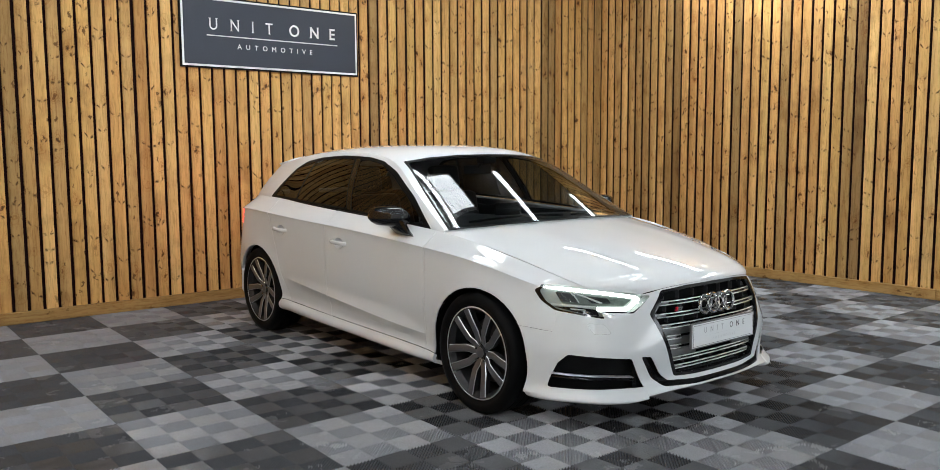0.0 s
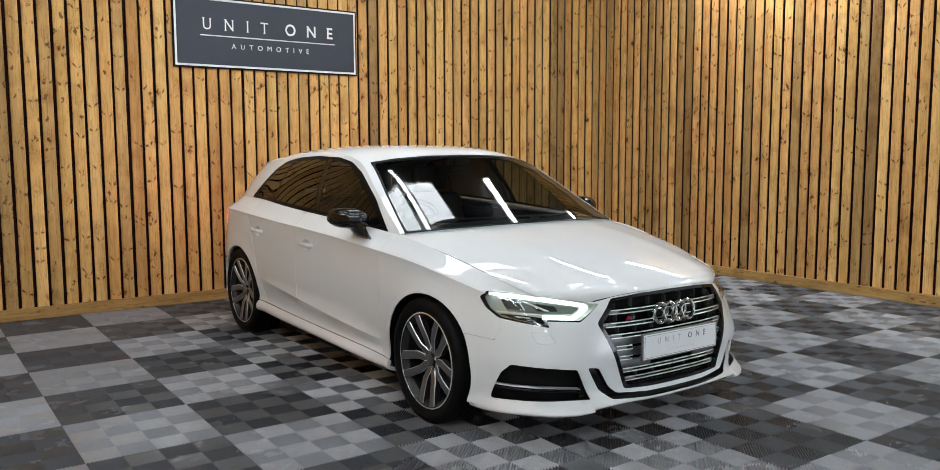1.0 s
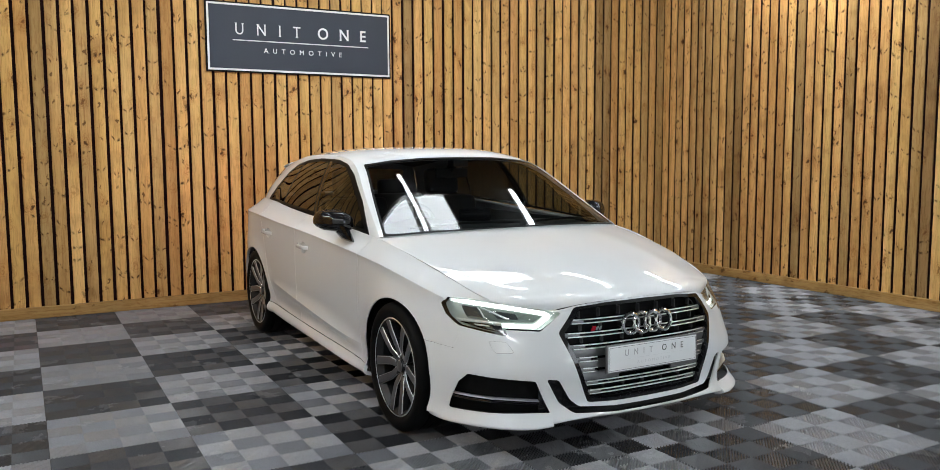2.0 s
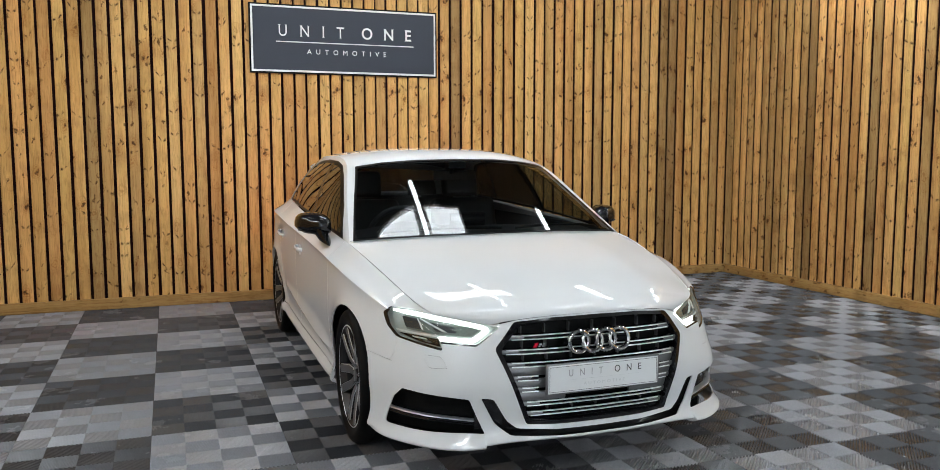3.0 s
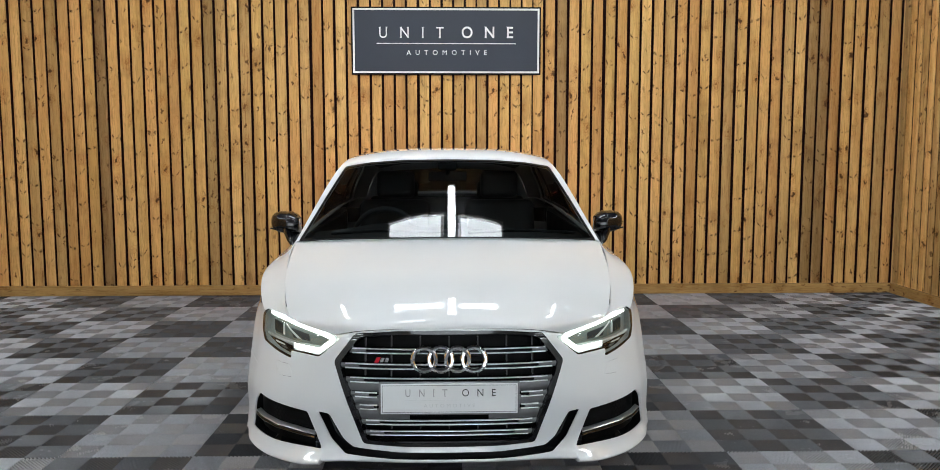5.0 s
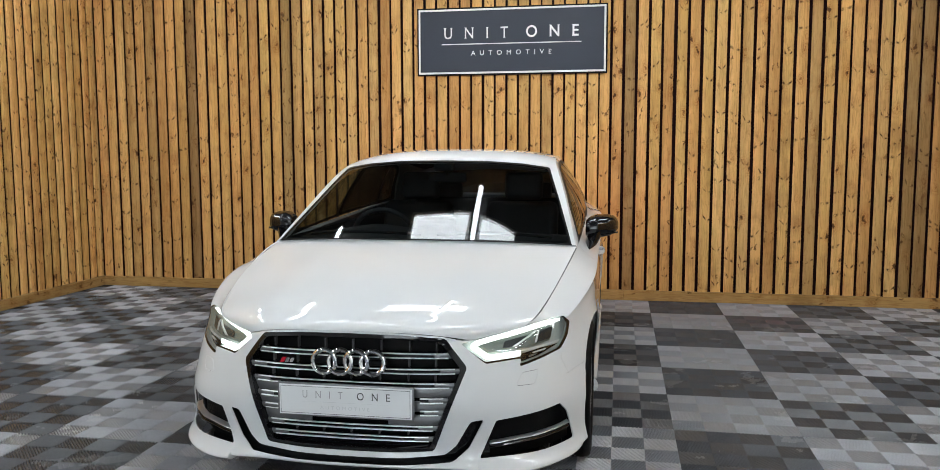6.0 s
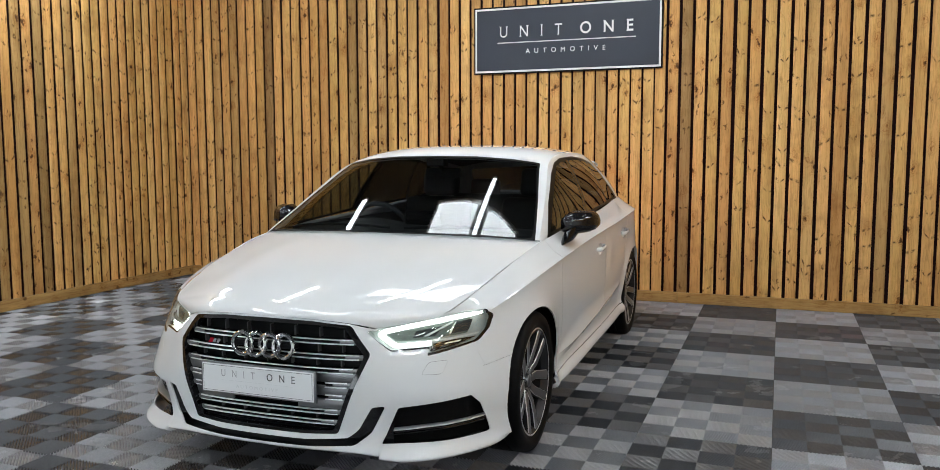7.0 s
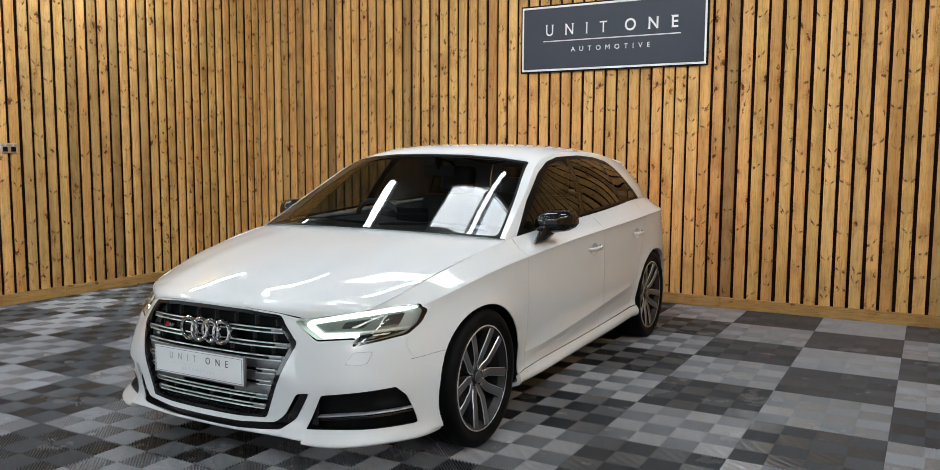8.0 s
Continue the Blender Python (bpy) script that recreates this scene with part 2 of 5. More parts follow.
CABIN = surface("black_cabin_trim", (0.011, 0.011, 0.012), 0.65, vary=0.25, bumps=0.3, grain=250, spec=0.25)
SEAT = surface("dark_seat_leather", (0.020, 0.020, 0.022), 0.5, vary=0.2, bumps=0.2, grain=180)
WINDSCREEN = glass("windscreen_glass", (0.43, 0.47, 0.475))
PRIVACY_FRONT = glass("door_glass", (0.34, 0.35, 0.33))
PRIVACY = glass("privacy_glass", (0.055, 0.055, 0.055))
LENS = glass("clear_lens", (0.93, 0.95, 0.94))
LENS_RED = surface("red_lens", (0.35, 0.01, 0.008), 0.12, vary=0.1, coat=1.0)
DRL = glow("white_led", (0.90, 1.0, 0.96), 4.5)
TAIL = glow("red_led", (1.0, 0.03, 0.03), 5.0)
TUBE = glow("led_tube", (0.88, 0.955, 1.0), LAMP_POWER)
# stronger glow for the added rows beside the walls
TUBE_FILL = glow("side_fill_tube", (0.88, 0.955, 1.0), SIDE_FILL_POWER)
SKYLIGHT = glow("rooflight_sheet", (0.90, 0.96, 1.0), SKY_POWER)
DOOR_FILL = glow("door_fill_glow", (0.86, 0.94, 1.0), DOOR_FILL_POWER)
SIGN_GREY = surface("slate_sign_face", (0.038, 0.045, 0.063), 0.5, vary=0.06, spec=0.3)
WHITE = surface("white_vinyl", (0.82, 0.82, 0.82), 0.45, vary=0.03)
PLATE_WHITE = surface("plate_acrylic", (0.78, 0.79, 0.80), 0.2, vary=0.02)
PLATE_GREY = surface("plate_print", (0.07, 0.07, 0.075), 0.35, vary=0.05)
PLATE_FAINT = surface("plate_ghost_print", (0.60, 0.61, 0.62), 0.3, vary=0.05)
PLATE_THIN = surface("plate_faint_print", (0.36, 0.36, 0.37), 0.35, vary=0.05)
BADGE_RED = surface("badge_red", (0.45, 0.01, 0.025), 0.25, vary=0.05)


# ---- mesh helpers ----
def finish(bm, name, material, smooth=35):
    me = bpy.data.meshes.new(name)
    if smooth:
        for e in bm.edges:
            e.smooth = len(e.link_faces) == 2 and e.calc_face_angle(0) <= radians(smooth)
        for f in bm.faces:
            f.smooth = True
    bm.to_mesh(me)
    bm.free()
    me.materials.append(material)
    return me


def part(name, bm, material, parent=None, label="", smooth=35, thick=0.0, m=None):
    """One mesh object from a bmesh, under a thing or a part."""
    ob = new(name, finish(bm, name, material, smooth))
    if parent is not None:
        ob.parent = parent
    if m is not None:
        ob.matrix_basis = m
    if thick:
        s = ob.modifiers.new("thickness", "SOLIDIFY")
        s.thickness, s.offset = thick, -1.0
    return tagged(ob, label)


def thing(name, at, label, category, group="", kind=""):
    ob = new(name)
    ob.location = at
    return tagged(ob, label, category, group, kind)


def box(x0, y0, z0, x1, y1, z1, bevel=0.0, bm=None, seg=1):
    bm = bm or bmesh.new()
    made = bmesh.ops.create_cube(bm, size=1.0, matrix=Matrix.LocRotScale(((x0 + x1) / 2, (y0 + y1) / 2, (z0 + z1) / 2), None, (x1 - x0, y1 - y0, z1 - z0)))
    if bevel:
        edges = {e for v in made["verts"] for e in v.link_edges}
        bmesh.ops.bevel(bm, geom=list(edges), offset=bevel, segments=seg, affect="EDGES", profile=0.6)
    return bm


def lathe(profile, n=48, axis="X", bm=None):
    """Turns (radius, along) pairs round an axis through the origin."""
    bm = bm or bmesh.new()
    rings = []
    for k in range(n):
        a = 2 * math.pi * k / n
        c, s = math.cos(a), math.sin(a)
        rings.append([bm.verts.new({"X": (h, r * c, r * s), "Y": (r * c, h, r * s), "Z": (r * c, r * s, h)}[axis]) for r, h in profile])
    for k in range(n):
        a, b = rings[k], rings[(k + 1) % n]
        for i in range(len(profile) - 1):
            bm.faces.new((a[i], b[i], b[i + 1], a[i + 1]))
    bmesh.ops.recalc_face_normals(bm, faces=bm.faces[:])
    return bm


def prism(outline, y0, y1, bm=None, plane="XZ", bevel=0.0):
    """Extrudes a 2D outline along the third axis."""
    bm = bm or bmesh.new()
    put = {"XZ": lambda a, b, d: (a, d, b), "YZ": lambda a, b, d: (d, a, b), "XY": lambda a, b, d: (a, b, d)}[plane]
    a = [bm.verts.new(put(p, q, y0)) for p, q in outline]
    b = [bm.verts.new(put(p, q, y1)) for p, q in outline]
    fs = [bm.faces.new(a), bm.faces.new(b[::-1])]
    for i in range(len(a)):
        j = (i + 1) % len(a)
        fs.append(bm.faces.new((a[i], b[i], b[j], a[j])))
    bmesh.ops.recalc_face_normals(bm, faces=fs)
    if bevel:
        bmesh.ops.bevel(bm, geom=list({e for f in fs[:2] for e in f.edges}), offset=bevel, segments=2, affect="EDGES", profile=0.6)
    return bm


def tube(points, radius, n=8, bm=None, closed=False):
    """A round bar along a line of points."""
    bm = bm or bmesh.new()
    pts = [Vector(p) for p in points]
    rings = []
    for i, p in enumerate(pts):
        a = pts[i - 1] if (i or closed) else pts[0]
        b = pts[(i + 1) % len(pts)] if (i + 1 < len(pts) or closed) else pts[-1]
        d = (b - a).normalized()
        q = d.to_track_quat("Z", "Y")
        rings.append([bm.verts.new(p + q @ Vector((radius * math.cos(2 * math.pi * k / n), radius * math.sin(2 * math.pi * k / n), 0))) for k in range(n)])
    for i in range(len(rings) - (0 if closed else 1)):
        a, b = rings[i], rings[(i + 1) % len(rings)]
        for k in range(n):
            bm.faces.new((a[k], a[(k + 1) % n], b[(k + 1) % n], b[k]))
    if not closed:
        bm.faces.new(rings[0][::-1])
        bm.faces.new(rings[-1])
    return bm


def rounded(pts, r, n=4):
    """A closed outline with its corners rounded."""
    out = []
    for i, p in enumerate(pts):
        p, a, b = Vector(p), Vector(pts[i - 1]), Vector(pts[(i + 1) % len(pts)])
        ra, rb = min(r, (a - p).length * 0.45), min(r, (b - p).length * 0.45)
        s, e = p + (a - p).normalized() * ra, p + (b - p).normalized() * rb
        for k in range(n + 1):
            f = k / n
            out.append(tuple(s * (1 - f) ** 2 + p * 2 * f * (1 - f) + e * f * f))
    return out


def basis(n, at):
    """Clamped cubic B-spline weights of n control points at the parameters."""
    knots = np.concatenate([[0] * 3, np.linspace(0, 1, n - 2), [1] * 3])
    at = np.clip(np.asarray(at, float), 0, 1 - 1e-9)
    w = np.array([[1.0 if knots[i] <= a < knots[i + 1] else 0.0 for i in range(n + 3)] for a in at])
    for d in range(1, 4):
        nxt = np.zeros((len(at), n + 3 - d))
        for i in range(n + 3 - d):
            if knots[i + d] > knots[i]:
                nxt[:, i] += (at - knots[i]) / (knots[i + d] - knots[i]) * w[:, i]
            if knots[i + d + 1] > knots[i + 1]:
                nxt[:, i] += (knots[i + d + 1] - at) / (knots[i + d + 1] - knots[i + 1]) * w[:, i + 1]
        w = nxt
    return w


def through_points(n):
    """The matrix that turns points to pass through into control points."""
    knots = np.concatenate([[0] * 3, np.linspace(0, 1, n - 2), [1] * 3])
    greville = [(knots[i + 1] + knots[i + 2] + knots[i + 3]) / 3 for i in range(n)]
    return np.linalg.inv(basis(n, greville)), greville


def curve(points, at):
    """A smooth line through the points, at parameters 0..1 (spaced by point number)."""
    p = np.asarray(points, float)
    inv, g = through_points(len(p))
    return basis(len(p), np.interp(np.asarray(at) * (len(p) - 1), range(len(p)), g)) @ (inv @ p)


def grid_mesh(g, centre=None):
    bm = bmesh.new()
    nu, nv = g.shape[:2]
    vs = [[bm.verts.new(g[i, j]) for j in range(nv)] for i in range(nu)]
    for i in range(nu - 1):
        for j in range(nv - 1):
            bm.faces.new((vs[i][j], vs[i + 1][j], vs[i + 1][j + 1], vs[i][j + 1]))
    bmesh.ops.remove_doubles(bm, verts=bm.verts[:], dist=1e-5)
    orient(bm, centre or (0, 2.2, 0.55))
    return bm


def orient(bm, inner):
    bm.normal_update()
    c = Vector(inner)
    if sum((f.calc_center_median() - c).normalized().dot(f.normal) * f.calc_area() for f in bm.faces) < 0:
        bmesh.ops.reverse_faces(bm, faces=bm.faces[:])
    bm.normal_update()


def inside(poly, a, b):
    hit = False
    j = len(poly) - 1
    for i in range(len(poly)):
        (xi, yi), (xj, yj) = poly[i], poly[j]
        if (yi > b) != (yj > b) and a < (xj - xi) * (b - yi) / (yj - yi) + xi:
            hit = not hit
        j = i
    return hit


def cut(bm, poly, axes=(0, 2), where=None):
    """Cuts an outline, seen along the third axis, out of a shell. Returns what lay inside as a mesh of its own."""
    a, b = axes
    third = 3 - a - b
    lo = (min(p[0] for p in poly) - 0.004, min(p[1] for p in poly) - 0.004)
    hi = (max(p[0] for p in poly) + 0.004, max(p[1] for p in poly) + 0.004)

    def near(f, l, h):
        ca, cb = [v.co[a] for v in f.verts], [v.co[b] for v in f.verts]
        return max(ca) >= l[0] and min(ca) <= h[0] and max(cb) >= l[1] and min(cb) <= h[1] and (where is None or where(f.calc_center_median()))

    for i, p in enumerate(poly):
        q = poly[(i + 1) % len(poly)]
        no = [0.0, 0.0, 0.0]
        no[a], no[b] = q[1] - p[1], -(q[0] - p[0])
        if abs(no[a]) + abs(no[b]) < 1e-7:
            continue
        co = [0.0, 0.0, 0.0]
        co[a], co[b] = p
        l = (min(p[0], q[0]) - 0.001, min(p[1], q[1]) - 0.001)
        h = (max(p[0], q[0]) + 0.001, max(p[1], q[1]) + 0.001)
        fs = [f for f in bm.faces if near(f, l, h)]
        if fs:
            geom = list({v for f in fs for v in f.verts}) + list({e for f in fs for e in f.edges}) + fs
            bmesh.ops.bisect_plane(bm, geom=geom, dist=1e-5, plane_co=co, plane_no=Vector(no).normalized())
    took = [f for f in bm.faces if near(f, lo, hi) and inside(poly, f.calc_center_median()[a], f.calc_center_median()[b])]
    out = copy_faces(took)
    bmesh.ops.delete(bm, geom=took, context="FACES")
    return out


def copy_faces(faces):
    out, made = bmesh.new(), {}
    for f in faces:
        vs = []
        for v in f.verts:
            if v not in made:
                made[v] = out.verts.new(v.co)
            vs.append(made[v])
        out.faces.new(vs)
    out.normal_update()
    return out


def mirrored(bm):
    """The same half on the other side."""
    out = bm.copy()
    for v in out.verts:
        v.co.x = -v.co.x
    bmesh.ops.reverse_faces(out, faces=out.faces[:])
    out.normal_update()
    return out


def joined(a, b):
    me = bpy.data.meshes.new("join")
    b.to_mesh(me)
    a.from_mesh(me)
    bpy.data.meshes.remove(me)
    return a


def whole(bm):
    """A half with its mirror half, sewn along the middle."""
    out = joined(bm.copy(), mirrored(bm))
    bmesh.ops.remove_doubles(out, verts=[v for v in out.verts if abs(v.co.x) < 2e-4], dist=4e-4)
    out.normal_update()
    return out


def islands(bm):
    left, out = set(bm.faces), []
    while left:
        stack, group = [left.pop()], []
        while stack:
            f = stack.pop()
            group.append(f)
            for e in f.edges:
                for g in e.link_faces:
                    if g in left:
                        left.remove(g)
                        stack.append(g)
        out.append(group)
    return out


def strip(points, w):
    """A thin closed outline along an open line, for shut lines."""
    p = [Vector(q) for q in points]
    l, r = [], []
    for i, q in enumerate(p):
        d = (p[min(i + 1, len(p) - 1)] - p[max(i - 1, 0)]).normalized()
        n = Vector((-d.y, d.x)) * w / 2
        l.append(tuple(q + n))
        r.append(tuple(q - n))
    return l + r[::-1]


SERIFS = {"I": ((0.5, 0.02), (0.5, 0.98)), "U": ((0.07, 0.98), (0.93, 0.98)), "N": ((0.07, 0.02), (0.07, 0.98), (0.93, 0.98)), "T": ((0.5, 0.02),), "E": ((0.10, 0.02), (0.10, 0.98)),
          "A": ((0.05, 0.02), (0.95, 0.02)), "M": ((0.06, 0.02), (0.94, 0.02)), "V": ((0.05, 0.98), (0.95, 0.98))}


def lettering(name, words, size, parent, m, material, spacing=1.0, depth=0.002, width=None, label="", bold=0.0):
    c = bpy.data.curves.new(name, "FONT")
    c.body, c.size, c.align_x, c.align_y, c.extrude, c.space_character, c.offset = words, size, "CENTER", "BOTTOM_BASELINE", depth, spacing, bold
    ob = new(name, c)
    me = bpy.data.meshes.new_from_object(ob.evaluated_get(bpy.context.evaluated_depsgraph_get()))
    bpy.data.objects.remove(ob)
    if width:
        xs = [v.co.x for v in me.vertices]
        k = width / (max(xs) - min(xs))
        for v in me.vertices:
            v.co.x = (v.co.x - (max(xs) + min(xs)) / 2) * k
    bm = bmesh.new()
    bm.from_mesh(me)
    bmesh.ops.remove_doubles(bm, verts=bm.verts[:], dist=1e-6)
    letters = sorted(islands(bm), key=lambda g: sum(f.calc_center_median().x for f in g) / len(g))
    for ch, group in zip(words.replace(" ", ""), letters):
        one = copy_faces(group)
        xs, ys = [v.co.x for v in one.verts], [v.co.y for v in one.verts]
        w, h = max(xs) - min(xs), max(ys) - min(ys)
        # small feet at the ends of the strokes
        for u, v in SERIFS.get(ch, ()):
            x, y = min(xs) + u * w, min(ys) + v * h
            box(x - 0.11 * h, y - 0.018 * h, -depth * 1.02, x + 0.11 * h, y + 0.018 * h, depth * 1.02, bm=one)
        part(name, one, material, parent, label, 0, m=m)
    bm.free()
    bpy.data.meshes.remove(me)


# ---- the hall ----
def board_mesh(w, d, h, dish):
    """A sawn board with eased edges, its face towards -y."""
    e = 0.004
    out = [(-w / 2 + e, -d), (-w / 4, -d - dish), (w / 4, -d - dish), (w / 2 - e, -d), (w / 2, -d + e), (w / 2, 0), (-w / 2, 0), (-w / 2, -d + e)]
    bm = prism(out, 0, h, plane="XY")
    return finish(bm, "board", BOARD, 50)


def boarded_wall(name, start, turn, length, first, label, drift=lambda x: 0.0, slim=0):
    """A wall with black membrane and upright boards; its boards run along local x, their faces to local -y."""
    wall = part(name, box(0, 0.0, 0, length, 0.15, TOP + 0.05), BACKING, m=pose(*start, 0, 0, turn))
    tagged(wall, label, "wall", kind="structure")
    rng = random.Random(name)
    x = first
    while x + PITCH < length + 0.02:
        w = rng.randrange(4)
        ob = new("board", BOARDS[w + slim])
        ob.parent = wall
        ob.matrix_basis = pose(x + PITCH / 2 + drift(x) + rng.uniform(-0.002, 0.002), -0.001 - rng.uniform(0, 0.003), 0.06, 0, rng.uniform(-0.05, 0.05), rng.uniform(-0.5, 0.5))
        x += PITCH
    return wall


PITCH = 0.1125
BOARDS = [board_mesh(w, d, TOP - 0.06, k) for e in (0.0, 0.005) for w, d, k in ((0.0880 - e, 0.0150, 0.0), (0.0890 - e, 0.0155, 0.001), (0.0900 - e, 0.0145, -0.0008), (0.0870 - e, 0.0160, 0.0015))]
FACE = 0.0180
north = boarded_wall("wall_north", (WEST - 0.2, NORTH + FACE, 0), 0, EAST - WEST + 0.4, 0.106, "wall clad in upright treated pine boards over black membrane",
                     lambda x: float(np.interp(x + WEST - 0.2, [3.5, 4.45, 5.37, 5.83, 6.3, 7.0, 7.9], [0, -0.044, -0.022, -0.016, 0, 0.010, 0.022])))
west = boarded_wall("wall_west", (WEST - FACE, 0.7, 0), 90, NORTH - 0.7 + 0.15, 0.069, "side wall clad in upright treated pine boards", lambda x: 0.044 + (x - 3.71) * 0.0085, 4)
east = boarded_wall("wall_east", (EAST + FACE, NORTH + 0.15, 0), -90, NORTH - 0.7 + 0.15, 0.131, "side wall clad in upright treated pine boards", slim=4)
# pale walls out of view, added to close the hall and bounce neutral light
south = part("wall_south", box(WEST - 0.2, SOUTH - 0.15, 0, EAST + 0.2, SOUTH, TOP + 0.05), PLASTER)
for name, x0 in (("wall_west_plain", WEST - 0.2), ("wall_east_plain", EAST + 0.03)):
    plain = part(name, box(x0, SOUTH, 0, x0 + 0.17, 0.7, TOP + 0.05), PLASTER)
    tagged(plain, "plain pale side wall out of view, added to bounce light", "wall", kind="structure")
tagged(south, "plain pale wall out of view, added to bounce light", "wall", kind="structure")
roof_deck = part("ceiling", box(WEST - 0.2, SOUTH - 0.15, TOP + 0.05, EAST + 0.2, NORTH + 0.2, TOP + 0.15), CEILING)
tagged(roof_deck, "plain grey ceiling above the hall", "ceiling", kind="structure")


def skirting(name, length, material, m):
    """A low rail of planed timber, with a butt joint, along the foot of a wall."""
    rail = part(name, box(0, -0.042, 0.0, length * 0.62 - 0.001, 0.0, 0.094, 0.004), material, m=m)
    tagged(rail, "planed treated pine rail along the foot of the wall", "skirting", kind="structure")
    part("rail_piece", box(length * 0.62 + 0.001, -0.041, 0.0, length, 0.0, 0.093, 0.004), material, rail)
    return rail


skirting("baseboard_north", EAST - WEST, SKIRT, pose(WEST, NORTH - 0.003, 0.0))
skirting("baseboard_west", NORTH - 0.7 - 0.05, SKIRT, pose(WEST + 0.003, 0.7, 0.0, 0, 0, 90))
skirting("baseboard_east", NORTH - 0.7 - 0.05, SKIRT, pose(EAST - 0.003, NORTH - 0.05, 0.0, 0, 0, -90))


# glowing slatted door behind the camera, unseen, added to light the car's front
def fill_door(x0, x1, z0, z1):
    door = thing("fill_door", ((x0 + x1) / 2, SOUTH, 0), "glowing white slatted door out of view, added as fill light", "door", kind="structure")
    w = (x1 - x0) / 2
    n = 11
    h = (z1 - z0) / n
    for k in range(n):
        bm = box(-w, 0.02, z0 + k * h + 0.012, w, 0.05, z0 + (k + 1) * h - 0.012, 0.006)
        part("slat", bm, DOOR_FILL, door)
    for s in (-1, 1):
        part("guide_rail", box(s * (w + 0.05) - 0.045, 0.003, 0, s * (w + 0.05) + 0.045, 0.09, z1 + 0.1, 0.005), STEEL, door)
    part("shutter_box", box(-w - 0.1, 0.003, z1 + 0.1, w + 0.1, 0.3, z1 + 0.4, 0.02), STEEL, door)
    return door


fill_door(*DOOR)


def batten(at, length, turn=0):
    lamp = thing("ceiling_light", at, "long white LED batten on the ceiling, switched on; side rows are added fill", "ceiling light", "ceiling battens")
    lamp.rotation_euler = (0, 0, radians(turn))
    part("housing", box(-0.045, -length / 2, -0.03, 0.045, length / 2, 0.02, 0.008), WHITE, lamp)
    part("diffuser", prism(rounded([(-0.04, -0.032), (0.04, -0.032), (0.032, -0.115), (-0.032, -0.115)], 0.02), -length / 2 + 0.02, length / 2 - 0.02), TUBE_FILL if length > 2 else TUBE, lamp, "glowing white diffuser")
    for s in (-1, 1):
        part("end_cap", box(-0.043, s * length / 2 - 0.018, -0.119, 0.043, s * length / 2 + 0.002, 0.018, 0.006), WHITE, lamp)
    return lamp


def rooflight(x0, y0, x1, y1):
    """A ribbed translucent sheet in the ceiling, framed, with daylight above it."""
    r = thing("rooflight", ((x0 + x1) / 2, (y0 + y1) / 2, TOP + 0.05), "ribbed translucent rooflight sheet bright with daylight", "rooflight", "rooflights", "structure")
    w, d = (x1 - x0) / 2, (y1 - y0) / 2
    n = 9
    bm = bmesh.new()
    prev = None
    for k in range(n * 4 + 1):
        y = -d + 2 * d * k / (n * 4)
        row = [bm.verts.new((x, y, -0.012 + 0.008 * math.cos(k * math.pi / 2))) for x in (-w, w)]
        if prev:
            bm.faces.new((prev[0], row[0], row[1], prev[1]))
        prev = row
    part("sheet", bm, SKYLIGHT, r, "glowing ribbed sheet")
    for x in (-w - 0.015, w + 0.015):
        part("edge_trim", box(x - 0.015, -d - 0.03, -0.05, x + 0.015, d + 0.03, 0.0, 0.004), WHITE, r)
    for y in (-d - 0.015, d + 0.015):
        part("edge_trim", box(-w, y - 0.015, -0.05, w, y + 0.015, 0.0, 0.004), WHITE, r)


for r in ROOFLIGHTS:
    rooflight(*r)
for x, y, length, turn in BATTENS:
    batten((x, y, TOP + 0.02), length, turn)


# sign on the north wall
def wall_sign():
    w, h = 1.786, 0.628
    sign = thing("wall_sign", (3.521, NORTH - 0.003, 2.104), "slate grey sign with white border and lettering on the boards", "sign")
    part("frame", box(-w / 2, -0.026, 0, w / 2, 0.0, h, 0.003), MATT_BLACK, sign, "thin dark frame")
    part("border", box(-w / 2 + 0.014, -0.0285, 0.014, w / 2 - 0.014, -0.020, h - 0.014, 0.001), WHITE, sign, "white border line")
    part("face", box(-w / 2 + 0.032, -0.031, 0.032, w / 2 - 0.032, -0.022, h - 0.032, 0.001), SIGN_GREY, sign)
    up = lambda x, z: pose(x, -0.032, z, 90, 0, 0)
    lettering("letter", "U N I T", 0.148, sign, up(-0.326, 0.340), WHITE, 1.6, width=0.605)
    lettering("letter", "O N E", 0.148, sign, up(0.388, 0.342), WHITE, 1.5, width=0.485, bold=0.0022)
    part("rule", box(-0.655, -0.0335, 0.284, 0.655, -0.0305, 0.293), WHITE, sign)
    lettering("letter", "AUTOMOTIVE", 0.062, sign, up(0.004, 0.184), WHITE, 2.3, width=0.755)
    return sign


wall_sign()


def wall_socket():
    s = thing("wall_socket", (WEST + 0.001, 4.404, 1.359), "brushed steel double socket on the boarded side wall", "socket")
    part("plate", box(0.0, -0.074, -0.044, 0.012, 0.074, 0.044, 0.004), STEEL, s)
    for d in (-0.036, 0.036):
        part("outlet", box(0.010, d - 0.022, -0.03, 0.0135, d + 0.022, 0.012, 0.002), MATT_BLACK, s)
        part("switch", box(0.010, d - 0.007, 0.018, 0.016, d + 0.007, 0.034, 0.002), WHITE, s)
    return s


wall_socket()


# ---- the car: local x across, y from the nose to the tail, z up; halves are built for +x ----
HUB_Y, HUB_Z, ARCH = (0.866, 3.478), 0.318, 0.352
ARCHES = ((0.846, 0.362, 0.345), (3.470, 0.372, 0.343))   # middle, half width and height of the wheel openings

car = thing("car", CAR, "white five-door hatchback with black mirrors and lit headlights", "car")
